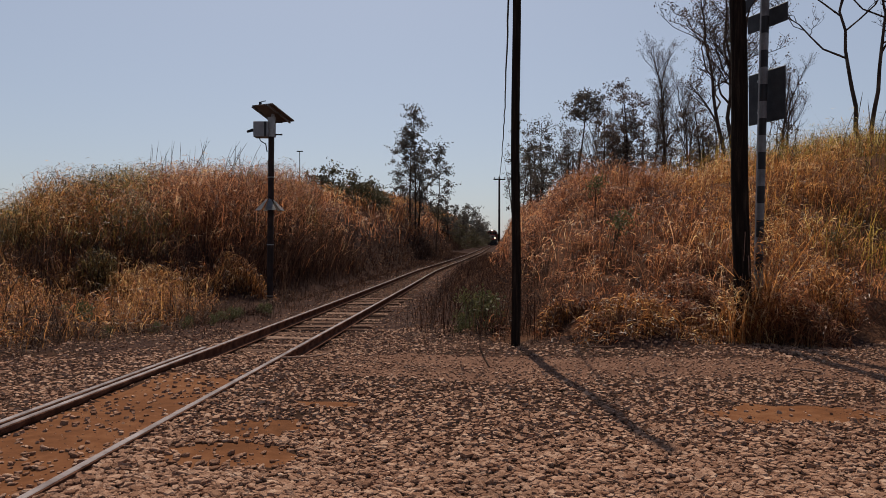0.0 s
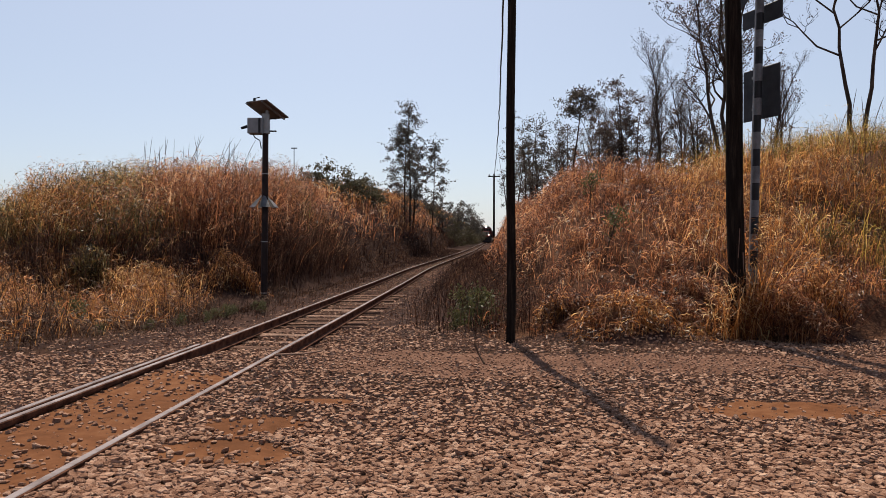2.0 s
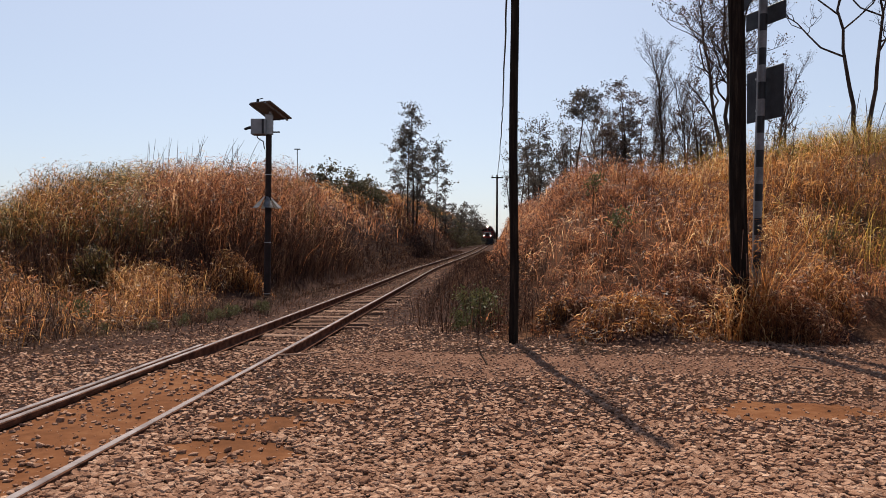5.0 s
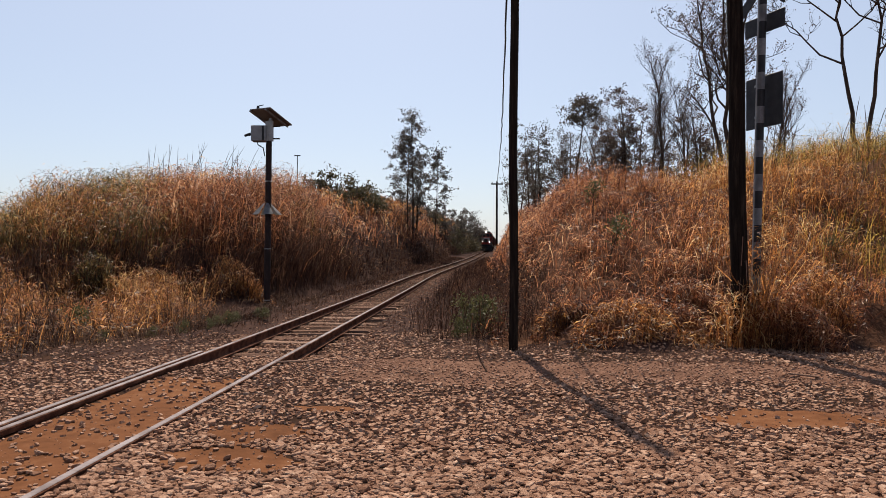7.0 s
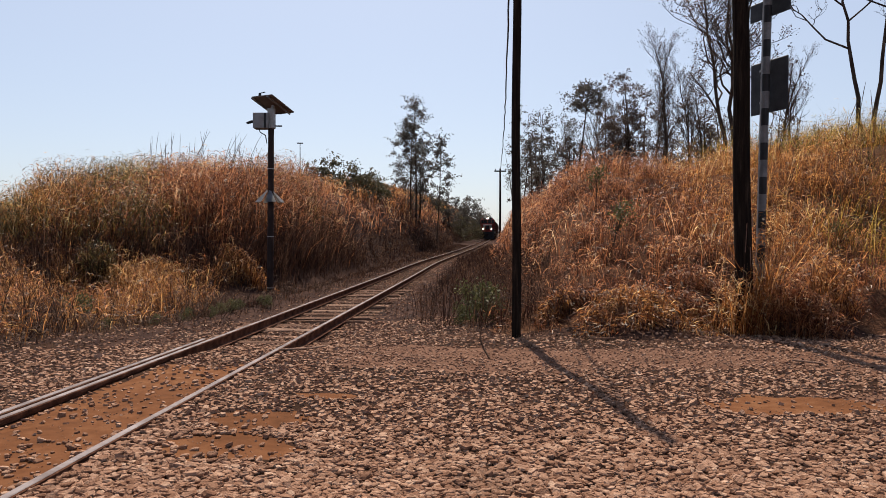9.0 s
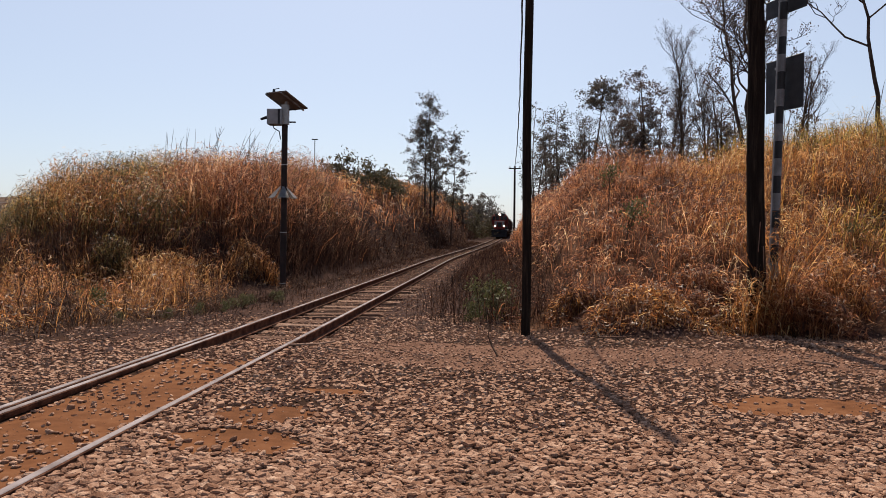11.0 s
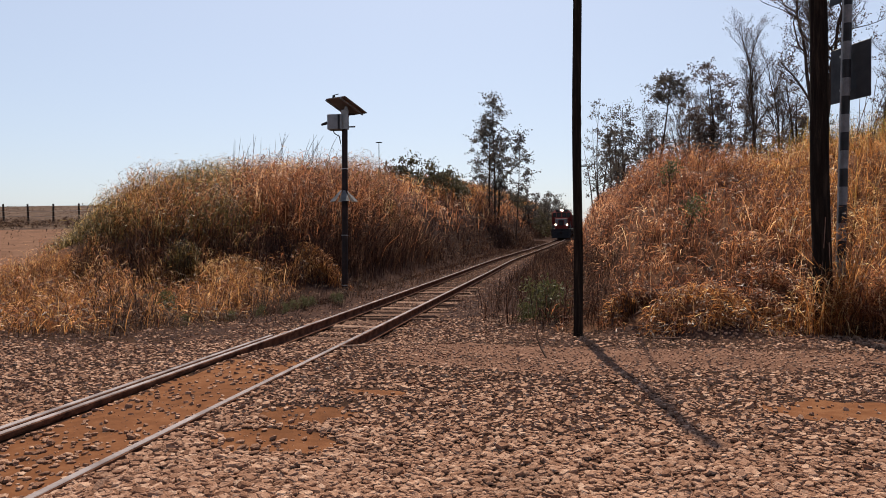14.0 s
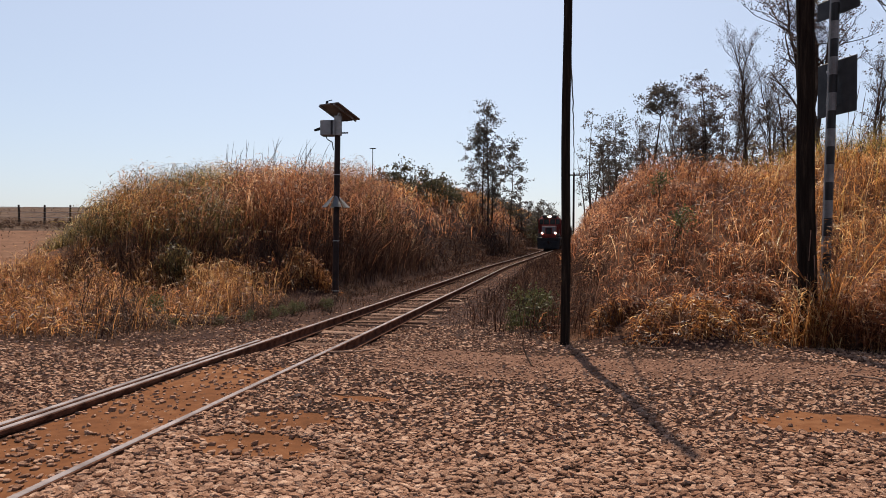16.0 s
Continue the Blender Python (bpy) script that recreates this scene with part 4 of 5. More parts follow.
# ---- trees ----
def tree_arrays(rng, height, spread, levels, leafy, leaf, bare_to=0.35, lean=0.0, trunk_r=None, upward=0.55, twiggy=6):
    """Limbs and leaves of one tree: tapered tubes, and many small leaf pairs at the twigs."""
    bv, bt, lv, lt = [], [], [], []
    def tube(pts, radii, seg):
        v, t = tube_arrays(pts, radii, seg)
        off = len(bv)
        bv.extend(v)
        bt.extend([(a + off, b + off, c + off) for a, b, c in t])
    def leaves(p, count, size):
        for _ in range(count):
            c = p + Vector((rng.gauss(0, 1), rng.gauss(0, 1), rng.gauss(0, 0.5))) * size * 1.6
            a = Vector((rng.gauss(0, 1), rng.gauss(0, 1), rng.gauss(-0.4, 1))).normalized() * size * rng.uniform(0.6, 1.3)
            b = a.cross(Vector((rng.gauss(0, 1), rng.gauss(0, 1), rng.gauss(0, 1)))).normalized() * size * rng.uniform(0.2, 0.4)
            o = len(lv)
            lv.extend([c - a * 0.5, c + b, c + a * 0.7, c - b])
            lt.extend([(o, o + 1, o + 2), (o, o + 2, o + 3)])
    def grow(p, way, length, r, level):
        n = 5 if level == 0 else 4 if level < levels else 2
        pts, radii = [p], [r]
        for k in range(n):
            way = (way + Vector((rng.gauss(0, 1), rng.gauss(0, 1), 0.25 * upward if level == 0 else 0.5 * upward)) * (0.07 if level == 0 else 0.21)).normalized()
            p = p + way * length / n
            pts.append(p)
            radii.append(r * (1 - (k + 1) / n * 0.62))
        tube(pts, radii, 8 if level == 0 else 5 if level == 1 else 3)
        if level >= levels:
            leaves(pts[-1], leafy, leaf)
            if rng.random() < 0.6:
                leaves(pts[1], max(1, leafy // 2), leaf)
            return
        kids = (8 if level == 0 else twiggy) + rng.randrange(2)
        for k in range(kids):
            f = bare_to + (1 - bare_to) * (k + rng.random()) / kids if level == 0 else 0.25 + 0.75 * (k + rng.random()) / kids
            i = min(int(f * n), n - 1)
            q = pts[i].lerp(pts[i + 1], f * n - i)
            a = rng.uniform(0, 2 * math.pi)
            out = Vector((math.cos(a), math.sin(a), 0))
            w = (out * spread + way * upward + Vector((0, 0, 0.25 * upward))).normalized()
            grow(q, w, length * rng.uniform(0.36, 0.56) * (1.15 - 0.35 * f), radii[i] * rng.uniform(0.42, 0.62), level + 1)
        grow(pts[-1], way, length * 0.35, radii[-1], level + 1)
    grow(Vector((0, 0, -0.3)), Vector((lean, 0, 1)).normalized(), height * 0.78, trunk_r or height * 0.016, 0)
    return bv, bt, lv, lt


def tree(seed, m, height, spread, levels, leafy, leaf, leaf_mat, label, **more):
    bv, bt, lv, lt = tree_arrays(random.Random(seed), height, spread, levels, leafy, leaf, **more)
    th = empty("tree", m, label, "tree")
    array_part("trunk", bv, bt, M_BARK, th)
    if lv:
        array_part("crown", lv, lt, leaf_mat, th)
    return th


def crown_tree(seed, x, y, top, profile, clumps, leaf_mat, label, per=34, clump=0.34, leaf=0.085, trunk_r=0.09, bend=0.25, stems=1):
    """A tree whose leaves hang in clumps at the ends of its limbs. profile: (share of the height, crown radius) from the lowest limb to the tip."""
    rng = random.Random(seed)
    z0 = float(ground_z(x, y))
    height = top - z0
    fs, rs = zip(*profile)
    bv, bt, lv, lt = [], [], [], []
    def tube(pts, radii, seg):
        v, t = tube_arrays(pts, radii, seg)
        off = len(bv)
        bv.extend(v)
        bt.extend([(i + off, j + off, k + off) for i, j, k in t])
    trunks = []
    for k in range(stems):
        sx, sy, h = rng.uniform(-0.25, 0.25) * (k > 0) * 2, rng.uniform(-0.3, 0.3) * (k > 0), height * (1 if k == 0 else rng.uniform(0.7, 0.92))
        w, ph = bend * rng.uniform(0.5, 1.0), rng.uniform(0, 6)
        line = [Vector((sx * (1 + f) + w * math.sin(2.6 * f + ph) - w * math.sin(ph), sy * (1 + f), -0.3 + (h + 0.1) * f)) for f in [i / 8 for i in range(9)]]
        tube(line, [trunk_r * (1 - 0.88 * i / 8) for i in range(9)], 7)
        trunks.append((line, h))
    def on_trunk(line, f):
        i = min(int(f * 8), 7)
        return line[i].lerp(line[i + 1], f * 8 - i)
    for k in range(clumps):
        line, h = trunks[k % stems]
        f = fs[0] + (1 - fs[0]) * ((k + rng.random()) / clumps) ** 0.85
        r = float(np.interp(f, fs, rs)) * math.sqrt(rng.uniform(0.12, 1.0))
        az = rng.uniform(0, 2 * math.pi)
        c = on_trunk(line, min(f * h / height, 1.0)) * 1.0
        root = on_trunk(line, max(0.05, min(0.98, f * h / height - (0.35 * r + 0.1) / height * rng.uniform(1.2, 2.4))))
        c = Vector((c.x + r * math.cos(az), c.y + r * math.sin(az), c.z + rng.gauss(0, 0.12)))
        mid = root.lerp(c, 0.5) + Vector((rng.gauss(0, 0.08), rng.gauss(0, 0.08), -0.06 * r + rng.gauss(0, 0.06)))
        lr = trunk_r * (0.28 - 0.16 * f)
        tube([root, mid, c], [lr, lr * 0.6, lr * 0.25], 4)
        wide = clump * rng.uniform(0.6, 1.35)
        for _ in range(4):
            e = c + Vector((rng.gauss(0, 0.8), rng.gauss(0, 0.8), rng.gauss(0.25, 0.55))) * wide
            tube([mid.lerp(c, rng.uniform(0.3, 1.0)), e], [lr * 0.3, lr * 0.12], 3)
            for _ in range(max(1, per // 2)):
                q = c.lerp(e, rng.uniform(0.2, 1.2)) + Vector((rng.gauss(0, 1), rng.gauss(0, 1), rng.gauss(0, 0.7))) * wide * 0.3
                d = Vector((rng.gauss(0, 1), rng.gauss(0, 1), rng.gauss(-0.6, 0.8))).normalized() * leaf * rng.uniform(0.8, 1.7)
                n = d.cross(Vector((rng.gauss(0, 1), rng.gauss(0, 1), rng.gauss(0, 1)))).normalized() * leaf * rng.uniform(0.3, 0.55)
                o = len(lv)
                lv.extend([q - d * 0.5, q + n, q + d * 0.7, q - n])
                lt.extend([(o, o + 1, o + 2), (o, o + 2, o + 3)])
    th = empty("tree", pose(x, y, z0), label, "tree")
    array_part("trunk", bv, bt, M_BARK, th)
    array_part("crown", lv, lt, leaf_mat, th)
    return th


def spread_tree(seed, x, y, stems, label, trunk_r=0.12, leafy=1, leaf=0.075, boughs=7, reach=0.42, clear=0.3):
    """A nearly bare tree of winding stems. stems: (sideways, depth, height) of each stem's tip from the foot."""
    rng = random.Random(seed)
    bv, bt, lv, lt = [], [], [], []
    def limb(p, tip, r0, r1, sway, n, seg):
        side = Vector((rng.gauss(0, 1), rng.gauss(0, 1), rng.gauss(0, 0.4))) * sway
        pts = []
        for i in range(n + 1):
            f = i / n
            w = math.sin(math.pi * f) * (1 - 0.3 * f)
            pts.append(p.lerp(tip, f) + side * w + Vector((rng.gauss(0, 1), rng.gauss(0, 1), rng.gauss(0, 0.5))) * sway * 0.16 * (0 < i < n))
        v, t = tube_arrays(pts, [r0 + (r1 - r0) * i / n for i in range(n + 1)], seg)
        off = len(bv)
        bv.extend(v)
        bt.extend([(a + off, b + off, c + off) for a, b, c in t])
        return pts
    def along(pts, f):
        i = min(int(f * (len(pts) - 1)), len(pts) - 2)
        return pts[i].lerp(pts[i + 1], f * (len(pts) - 1) - i), (pts[i + 1] - pts[i]).normalized()
    def shoot(p, way, length, r, level):
        a = rng.uniform(0, 2 * math.pi)
        out = (way * 0.75 + Vector((math.cos(a), math.sin(a), 0.25)) * rng.uniform(0.6, 1.1)).normalized()
        pts = limb(p, p + out * length + Vector((0, 0, 0.12 * length)), r, r * 0.3, 0.16 * length, 5 if level < 2 else 3, 5 if level == 0 else 3)
        if level < 3:
            for k in range(6 if level == 0 else 5 if level == 1 else 3):
                q, w = along(pts, rng.uniform(0.25, 1.0))
                shoot(q, w, length * rng.uniform(0.34, 0.58), r * 0.5, level + 1)
        elif rng.random() < 0.7:
            for _ in range(leafy):
                c = pts[-1] + Vector((rng.gauss(0, 1), rng.gauss(0, 1), rng.gauss(0, 1))) * leaf
                d = Vector((rng.gauss(0, 1), rng.gauss(0, 1), rng.gauss(-0.5, 1))).normalized() * leaf
                n = d.cross(Vector((rng.gauss(0, 1), rng.gauss(0, 1), rng.gauss(0, 1)))).normalized() * leaf * 0.4
                o = len(lv)
                lv.extend([c - d * 0.5, c + n, c + d * 0.7, c - n])
                lt.extend([(o, o + 1, o + 2), (o, o + 2, o + 3)])
    for sx, sy, h in stems:
        r = trunk_r * (0.7 + 0.3 * h / max(q[2] for q in stems))
        main = limb(Vector((0.03 * sx, 0.03 * sy, -0.4)), Vector((sx, sy, h)), r, r * 0.22, 0.045 * h, 12, 8)
        for k in range(boughs):
            f = clear + (1 - clear) * (k + rng.random()) / boughs
            p, way = along(main, min(f, 0.99))
            shoot(p, way, reach * h * rng.uniform(0.5, 0.9) * (1.25 - 0.7 * f), r * (0.62 - 0.4 * f), 0)
    th = empty("tree", pose(x, y, float(ground_z(x, y))), label, "tree")
    array_part("trunk", bv, bt, M_BARK, th)
    array_part("crown", lv, lt, M_LEAF_DRY, th)
    return th


def place(x, y, turn=0.0, size=1.0, lift=0.0):
    return pose(x, y, float(ground_z(x, y)) + lift, 0, 0, turn) @ Matrix.Diagonal((size, size, size, 1))


def plant_trees():
    # the slender trees on the far slope
    slim = ((0.34, 1.2), (0.45, 2.0), (0.56, 1.7), (0.64, 1.1), (0.72, 1.9), (0.82, 1.5), (0.92, 0.9), (1.0, 0.25))
    grey = "slender grey-green tree standing on the cutting slope"
    crown_tree(4, -2.75, 70.0, 15.3, slim, 92, M_LEAF, grey, 36, 0.5, 0.13, 0.11, 0.3, 2)
    crown_tree(5, -0.75, 73.0, 11.9, ((0.4, 0.8), (0.6, 1.4), (0.8, 1.0), (1.0, 0.2)), 40, M_LEAF, grey, 32, 0.45, 0.13, 0.08, 0.3)
    crown_tree(7, -2.6, 74.0, 11.2, ((0.4, 1.0), (0.6, 1.6), (0.8, 1.2), (1.0, 0.3)), 40, M_LEAF, grey, 34, 0.5, 0.13, 0.08, 0.3, 2)
    # the row behind the near-side bank
    thin = "thin young tree with sparse leaves behind the bank"
    for k, (x, y, top) in enumerate(((4.55, 42.0, 9.5), (5.3, 43.0, 8.7), (6.0, 44.0, 8.0), (5.0, 47.0, 8.6))):
        crown_tree(90 + k, x, y, top, ((0.25, 0.4), (0.6, 0.75), (0.85, 0.6), (1.0, 0.15)), 24, M_LEAF, thin, 18, 0.28, 0.075, 0.05, 0.25, 2)
    crown_tree(13, 8.3, 45.0, 11.2, ((0.80, 0.5), (0.85, 1.2), (0.94, 1.15), (1.0, 0.6)), 40, M_LEAF, "flat-topped dark tree on a tall bare trunk", 46, 0.3, 0.08, 0.10, 0.5)
    crown_tree(21, 7.2, 50.0, 10.3, ((0.15, 0.9), (0.5, 1.35), (0.8, 1.0), (1.0, 0.3)), 60, M_LEAF, "bushy dark grey-green tree in the row behind the bank", 42, 0.4, 0.09, 0.1, 0.3, 2)
    crown_tree(22, 9.7, 54.0, 10.6, ((0.3, 0.8), (0.65, 1.35), (0.9, 1.1), (1.0, 0.4)), 48, M_LEAF, "rounded grey-green tree in the row behind the bank", 38, 0.42, 0.09, 0.1, 0.3, 2)
    crown_tree(23, 11.75, 46.0, 12.2, ((0.3, 0.9), (0.5, 1.25), (0.62, 0.9), (0.8, 1.4), (0.93, 1.0), (1.0, 0.3)), 80, M_LEAF_DRY, "tall brownish tree with a dense uneven crown", 44, 0.38, 0.085, 0.12, 0.4, 2)
    crown_tree(24, 10.6, 47.5, 10.5, ((0.15, 0.9), (0.6, 1.3), (1.0, 0.4)), 56, M_LEAF_DRY, "brownish bushy tree in the row behind the bank", 40, 0.4, 0.085, 0.1, 0.3, 2)
    for k, (x, y, top) in enumerate(((13.6, 47.0, 10.6), (16.0, 44.0, 10.6), (15.0, 49.0, 10.2), (17.6, 46.0, 9.8), (12.9, 51.0, 9.8))):
        crown_tree(95 + k, x, y, top, ((0.2, 0.7), (0.5, 1.2), (0.8, 1.1), (1.0, 0.3)), 44, M_LEAF_DRY, "half-bare brown tree in the row behind the bank", 34, 0.42, 0.08, 0.1, 0.4, 2)
    for k, (x, y, top, r) in enumerate(((8.2, 48.0, 8.0, 1.3), (10.0, 46.0, 7.8, 1.3), (12.4, 46.5, 8.2, 1.5), (14.6, 46.0, 8.2, 1.4), (16.6, 45.0, 8.1, 1.3), (6.3, 46.5, 7.4, 0.8))):
        crown_tree(105 + k, x, y, top, ((0.02, r), (0.5, r), (1.0, 0.4 * r)), 26, M_LEAF_DRY, "low dark undergrowth bush beneath the row of trees", 30, 0.36, 0.08, 0.05, 0.2, 3)
    bare = tree(31, place(13.2, 42.0), 8.9, 0.45, 3, 4, 0.06, M_LEAF_DRY, "tall nearly leafless grey tree", bare_to=0.2, upward=1.0, trunk_r=0.10, twiggy=8)
    copy_thing(bare, place(15.2, 44.0, 120, 0.75))
    for x, y, a, k in ((16.9, 35.5, 240, 0.62), (11.2, 50.0, 60, 0.72), (14.3, 48.0, 200, 0.7), (16.3, 47.0, 300, 0.68), (12.7, 52.0, 20, 0.75), (9.2, 52.0, 140, 0.6)):
        copy_thing(bare, place(x, y, a, k))
    for k, (x, y, top) in enumerate(((17.15, 35.8, 10.4),)):
        crown_tree(112 + k, x, y, top, ((0.35, 0.5), (0.6, 0.9), (0.85, 0.7), (1.0, 0.2)), 28, M_LEAF_DRY, "slender half-bare tree behind the crossing sign", 16, 0.3, 0.07, 0.09, 0.35, 2)
    spread_tree(37, 14.8, 36.0, ((-0.4, 0.3, 11.8), (-1.8, 0.0, 9.8), (0.9, -0.4, 10.2)), "tall spreading bare tree behind the utility pole", 0.13, 4, 0.085, 9, 0.42, 0.32)
    spread_tree(41, 16.75, 28.0, ((-1.0, 0.2, 8.8), (0.6, -0.3, 8.4)), "forked bare tree on the crest of the bank", 0.10, 1, 0.06, 8, 0.5, 0.45)
    spread_tree(43, 18.3, 28.8, ((0.3, 0.0, 8.6),), "bare winding tree on the crest of the bank", 0.085, 1, 0.06, 5, 0.28, 0.55)
    round_far = "rounded dark grey-green tree beside the far line"
    for k, (x, y, top, r) in enumerate(((4.0, 125.0, 8.9, 2.6), (2.2, 112.0, 8.2, 1.9), (6.0, 145.0, 8.0, 2.5), (0.3, 100.0, 7.3, 1.5), (8.4, 172.0, 7.6, 2.6), (10.4, 196.0, 7.2, 2.6), (13.4, 240.0, 7.0, 3.4), (17.5, 275.0, 7.4, 3.6))):
        crown_tree(51 + k, x, y, top, ((0.15, 0.8 * r), (0.5, r), (0.8, 0.8 * r), (1.0, 0.25 * r)), 44, M_LEAF, round_far, 30, 0.3 * r, 0.05 * r + 0.06, 0.14, 0.4, 2)
    low_bush = "low olive-green bush on top of the cutting"
    for k, (x, y, top, r) in enumerate(((-8.3, 49.0, 7.1, 1.1), (-7.2, 50.0, 6.9, 1.2), (-9.4, 48.0, 6.3, 0.8), (-6.6, 54.0, 7.0, 1.2), (-6.0, 58.0, 6.9, 1.2), (-6.6, 62.0, 7.0, 1.2), (-6.4, 66.0, 7.2, 1.2), (-4.6, 84.0, 7.2, 1.4), (-1.6, 96.0, 6.8, 1.5), (1.9, 104.0, 5.4, 1.5), (3.6, 118.0, 5.4, 1.7), (5.4, 133.0, 5.4, 1.8), (7.2, 150.0, 5.5, 2.0), (9.2, 168.0, 5.6, 2.2))):
        crown_tree(130 + k, x, y, top, ((0.05, r), (0.5, r), (0.8, 0.7 * r), (1.0, 0.3 * r)), 30, M_LEAF_GREEN, low_bush, 30, 0.36 * r, 0.10 + 0.02 * r, 0.05, 0.2, 3)
    sprig = tree(71, place(2.98, 12.7), 1.3, 0.3, 1, 26, 0.05, M_WEED, "small green sapling among the dry grass", bare_to=0.6, upward=0.8, trunk_r=0.016)
    copy_thing(sprig, place(3.25, 15.0, 90, 0.95))
    copy_thing(sprig, place(7.2, 12.8, 200, 0.6))
    weed = tree(73, place(0.66, 11.3), 0.85, 0.8, 2, 9, 0.05, M_WEED, "leafy green weed among dead stems", bare_to=0.05, upward=0.8, trunk_r=0.01)
    for x, y, a, s in ((0.45, 12.0, 60, 0.9), (0.85, 11.8, 150, 0.8), (-6.4, 12.6, 20, 0.8), (-6.9, 13.0, 200, 0.7), (-3.9, 13.2, 90, 0.4), (-4.3, 12.0, 10, 0.35), (-3.6, 14.6, 10, 0.4), (0.3, 11.0, 33, 0.5), (-4.0, 12.4, 70, 0.3), (-4.2, 13.4, 130, 0.35), (-4.0, 14.0, 190, 0.3), (-4.4, 14.4, 240, 0.35), (-3.9, 15.2, 300, 0.3), (-4.6, 11.4, 15, 0.3), (-5.1, 10.8, 50, 0.3)):
        copy_thing(weed, place(x, y, a, s))


plant_trees()


def stalks():
    """Dead branching stems, tall seed stems and a few sticks."""
    stem = tree(81, place(-5.3, 9.9), 1.25, 0.35, 2, 0, 0.02, M_LITTER, "dead brown branching weed stem", bare_to=0.3, upward=1.1, trunk_r=0.009)
    stem["category"] = "weed"
    for x, y, a, s in ((-5.7, 10.2, 40, 0.9), (-6.2, 10.6, 90, 1.0), (-4.9, 10.4, 150, 0.7), (-7.0, 11.2, 220, 1.1), (-3.9, 11.2, 300, 0.6), (-6.6, 12.5, 10, 1.0), (0.1, 10.9, 80, 0.6), (-0.2, 11.4, 140, 0.6), (0.55, 10.8, 10, 0.7), (2.4, 12.5, 30, 0.9), (1.9, 13.5, 200, 1.0)):
        copy_thing(stem, place(x, y, a, s))
    rng = random.Random(6)
    for k in range(46):
        if k < 32:
            x, y, h = rng.uniform(-10.2, -6.8), rng.uniform(23.5, 26), rng.uniform(1.7, 2.5)
        else:
            x, y, h = rng.uniform(8.2, 11.5), rng.uniform(16.5, 19.0), rng.uniform(1.3, 2.2)
        z = float(ground_z(x, y))
        lean = rng.uniform(-0.1, 0.35)
        pts = [(x + lean * h * f * f, y, z + h * f) for f in (0, 0.3, 0.6, 0.85, 1.0)]
        v, t = tube_arrays(pts, [0.008, 0.007, 0.006, 0.009, 0.002], 4)
        tagged(array_part("seed_stalk", v, t, M_LITTER, None, "tall thin dry seed stalk rising from the grass"), category="grass stalk", group="tall dry stalks")
    v, t = tube_arrays([(0.53, 7.95, 0.0), (0.47, 8.05, 0.10), (0.43, 8.1, 0.2), (0.44, 8.12, 0.29)], [0.013, 0.011, 0.009, 0.004], 6)
    tagged(array_part("twig", v, t, M_LITTER, None, "bent brown twig sticking up from the stones"), category="twig")
    for x, y, a, l in ((-1.55, 8.55, 62, 0.5), (-1.75, 8.3, 30, 0.35), (3.9, 7.6, -30, 0.3), (2.1, 9.3, 20, 0.4)):
        z = float(ground_z(x, y)) + 0.035
        bm = box((0, 0, 0), (l, 0.035, 0.02), None, 0.006)
        ob = part("wood_splinter", bm, M_SLEEPER, None)
        ob.matrix_basis = pose(x, y, z, 0, 2, a)
        tagged(ob, "grey splinter of sleeper wood lying on stones", "wood", "wood splinters")


stalks()


# ---- train ----
def bogie(parent, y):
    b = part("bogie", box((0, y, 0.55), (1.9, 2.9, 0.35), None, 0.05), M_LOCO_DARK, parent)
    for dy in (-0.95, 0.95):
        for s in (-1, 1):
            bm = rod((-0.06, 0, 0), (0.06, 0, 0), 0.47, seg=24)
            add_rod(bm, (-0.08, 0, 0), (0.08, 0, 0), 0.11, seg=12)
            add_box(bm, (0.065 * s, 0.22, 0), (0.02, 0.16, 0.08))
            part("wheel", bm, M_IRON, b).matrix_basis = pose(0.54 * s, y + dy, 0.47)
    return b


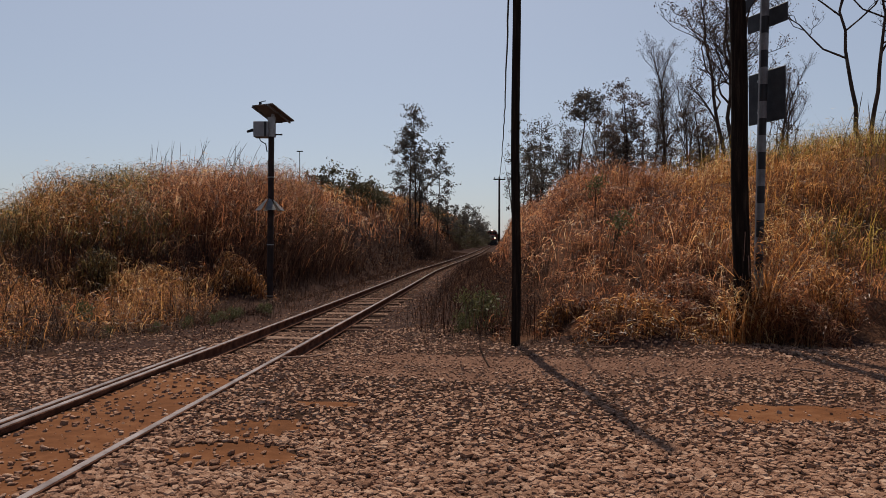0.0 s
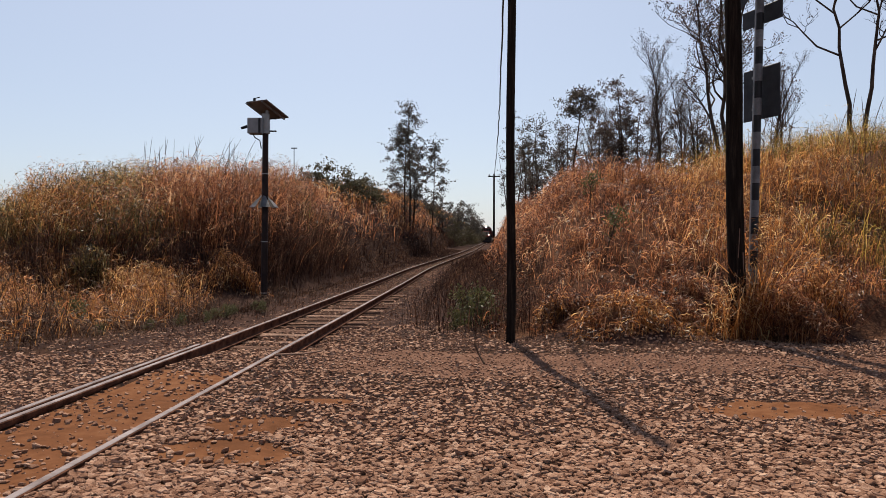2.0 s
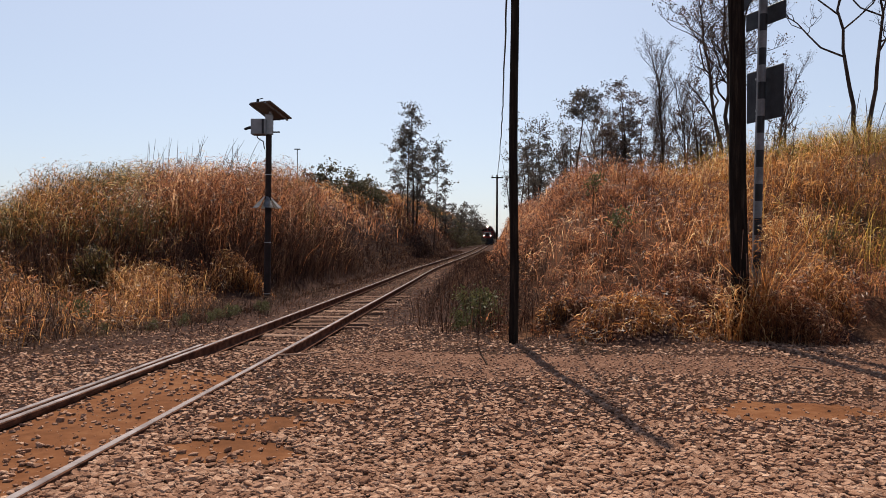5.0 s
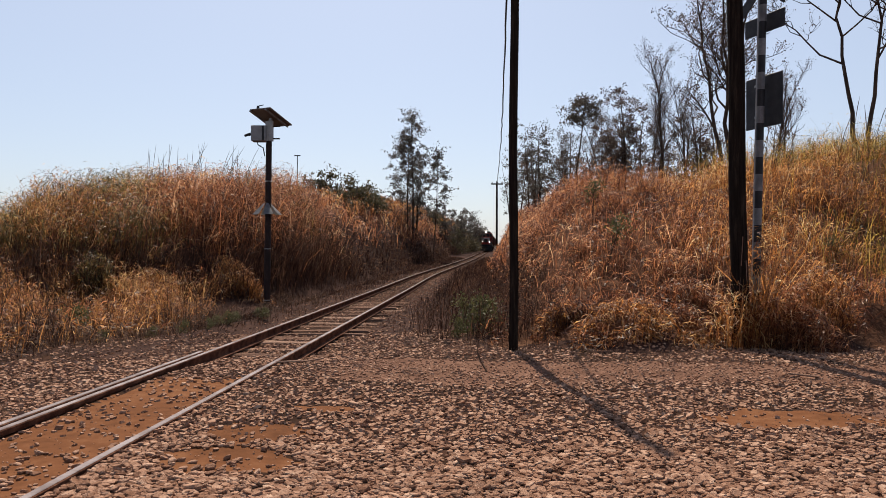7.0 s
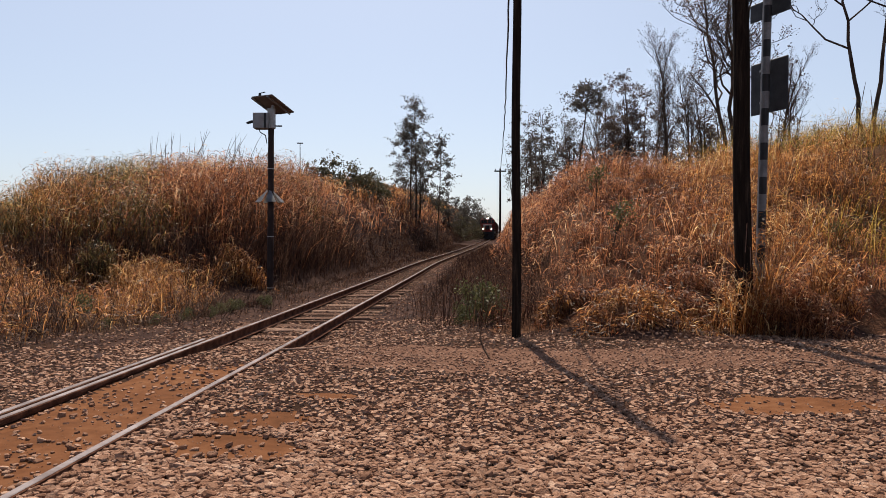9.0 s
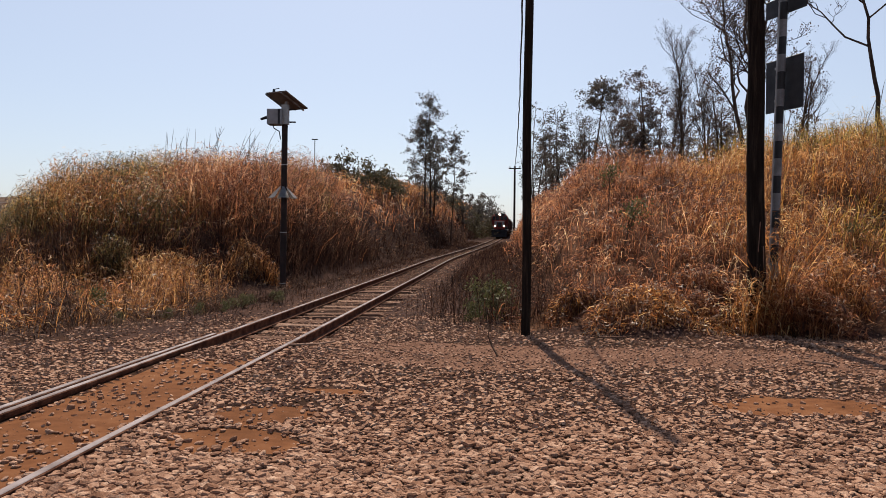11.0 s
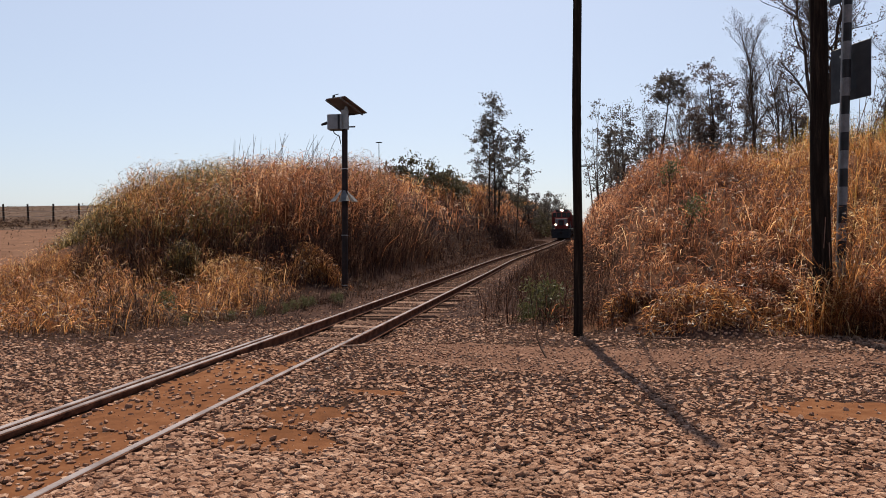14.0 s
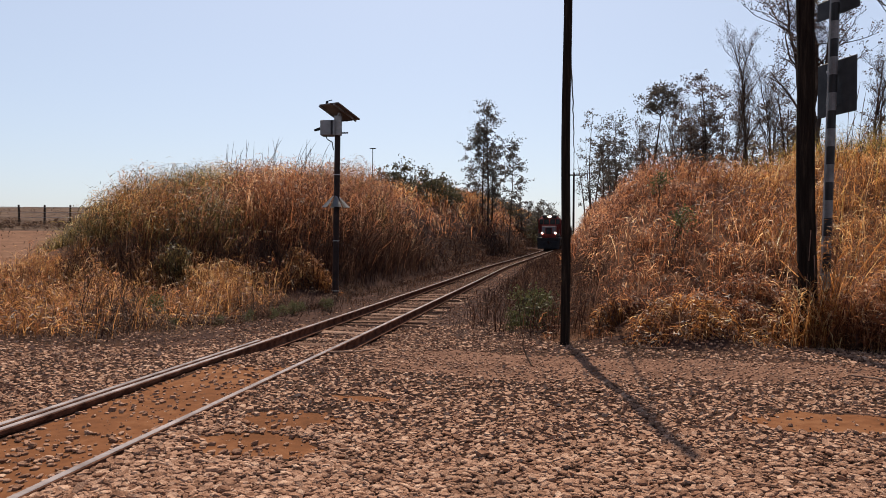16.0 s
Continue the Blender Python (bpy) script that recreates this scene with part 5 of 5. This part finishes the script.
def locomotive():
    th = empty("locomotive", Matrix(), "red and dark grey diesel locomotive with lit headlights", "locomotive")
    part("underframe", box((0, 7.6, 1.28), (2.7, 14.4, 0.34), None, 0.03), M_LOCO_DARK, th)
    part("pilot", box((0, 0.35, 0.62), (2.6, 0.12, 0.95), pose(0, 0, 0, -8, 0, 0), 0.04), M_LOCO_DARK, th, "black snow-plough pilot")
    part("coupler", box((0, 0.05, 0.95), (0.3, 0.7, 0.32), None, 0.05), M_IRON, th)
    nose = part("short_hood", box((0, 1.75, 2.15), (1.75, 1.8, 1.5), None, 0.10), M_LOCO_RED, th, "dark red nose")
    for x in (-0.62, 0.62):
        part("nose_panel", box((x, 0.84, 2.4), (0.42, 0.03, 0.85), None, 0.01), M_LOCO_GREY, nose, "light grey panel")
    part("nose_band", box((0, 0.838, 2.74), (0.82, 0.03, 0.17), None, 0.01), M_LOCO_GREY, nose, "light grey panel")
    part("nose_door", box((0.0, 0.82, 2.27), (0.6, 0.03, 0.7), None, 0.01), M_LOCO_DARK, nose)
    for s in (-1, 1):
        part("ditch_light", rod((0.78 * s, 0.78, 2.02), (0.78 * s, 0.9, 2.02), 0.115, seg=16), M_LAMP_LOW, th, "lit round ditch light")
        part("end_sheet", box((0.95 * s, 0.98, 1.75), (0.75, 0.05, 0.5), None, 0.01), M_LOCO_DARK, th)
        part("handrail", rod((1.25 * s, 0.55, 1.5), (1.25 * s, 0.55, 2.5), 0.025), M_WHITE, th)
        part("step_well", box((1.15 * s, 0.6, 0.85), (0.35, 0.5, 0.8), None, 0.02), M_LOCO_DARK, th)
    cab = part("cab", box((0, 3.75, 2.77), (2.78, 2.3, 2.64), None, 0.42), M_LOCO_RED, th, "dark red cab with rounded shoulders")
    part("cab_roof", box((0, 3.75, 4.12), (1.85, 2.4, 0.2), None, 0.09), M_LOCO_DARK, cab)
    part("brow", box((0, 2.56, 3.95), (1.6, 0.06, 0.26), None, 0.02), M_LOCO_DARK, cab)
    for x, w in ((-0.98, 0.46), (-0.37, 0.6), (0.37, 0.6), (0.98, 0.46)):
        part("windscreen", box((x, 2.585, 3.4), (w, 0.03, 0.62), None, 0.01), M_GLASS, cab)
    for s in (-1, 1):
        part("side_window", box((1.395 * s, 3.75, 3.35), (0.03, 1.2, 0.6), None, 0.01), M_GLASS, cab)
    for s in (-0.1, 0.1):
        part("headlight", rod((s, 2.42, 4.02), (s, 2.54, 4.02), 0.095, seg=16), M_LAMP, th, "lit twin headlight")
    part("long_hood", box((0, 9.8, 2.70), (1.8, 9.6, 2.3), None, 0.1), M_LOCO_RED, th)
    part("radiator_grille", box((0, 13.0, 3.3), (1.86, 2.4, 0.6), None, 0.02), M_LOCO_DARK, th)
    part("exhaust_stack", box((0, 8.6, 3.9), (0.5, 0.8, 0.35), None, 0.03), M_LOCO_DARK, th)
    part("horn", rod((0.3, 4.0, 4.3), (0.3, 3.6, 4.3), 0.03, 0.08), M_IRON, th)
    part("fuel_tank", box((0, 7.4, 0.75), (2.3, 4.0, 0.8), None, 0.1), M_LOCO_DARK, th)
    bogie(th, 2.7)
    bogie(th, 12.3)
    return th


def wagon():
    th = empty("hopper_wagon", Matrix(), "rust-brown covered hopper wagon coupled in the train", "wagon", "wagons of the train")
    bm = bmesh.new()
    add_box(bm, (0, 6.6, 2.35), (2.7, 12.6, 2.5), None, 0.12)
    part("body", bm, M_WAGON, th)
    for k in range(11):
        for s in (-1, 1):
            part("rib", box((1.37 * s, 0.8 + k * 1.16, 2.3), (0.07, 0.1, 2.3), None, 0.01), M_WAGON, th)
    part("roof_walk", box((0, 6.6, 3.68), (0.8, 12.4, 0.08)), M_LOCO_DARK, th)
    part("underframe", box((0, 6.6, 1.0), (2.4, 13.2, 0.24), None, 0.02), M_LOCO_DARK, th)
    part("coupler", box((0, -0.15, 0.9), (0.28, 0.5, 0.28), None, 0.04), M_IRON, th)
    bogie(th, 1.9)
    bogie(th, 11.3)
    return th


def on_line(y, length):
    """A vehicle's pose with its front over the line at y and its tail behind it."""
    x0, z0, x1, z1 = float(xc(y)), float(zc(y)), float(xc(y + length)), float(zc(y + length))
    return pose(x0, y, z0, math.degrees(math.atan2(z1 - z0, length)), 0, -math.degrees(math.atan2(x1 - x0, length)))


engine = locomotive()
engine.matrix_basis = on_line(194.6, 14)
wagons = [wagon()]
wagons += [copy_thing(wagons[0], on_line(194.6 + 15.2 + 13.7 * k, 13)) for k in range(1, 5)]
wagons[0].matrix_basis = on_line(194.6 + 15.2, 13)

lay_stones()


def front_at(t):
    return 85.0 + 6.85 * (16.0 - t)


def motions():
    times = [float(t) for t in range(17)]
    walk(engine, [(t, on_line(front_at(t), 14)) for t in times])
    for k, w in enumerate(wagons):
        walk(w, [(t, on_line(front_at(t) + 15.2 + 13.7 * k, 13)) for t in times])
    # wheels roll 6.85 m a second on a radius of 0.47 m
    turns = [(t / 10, math.degrees(6.85 * t / 10 / 0.47)) for t in range(161)]
    for vehicle in (engine, *wagons[:2]):
        for ob in vehicle.children_recursive:
            if ob.name.startswith("wheel"):
                x, y, z = ob.location
                walk(ob, [(t, pose(x, y, z, a, 0, 0)) for t, a in turns])


motions()
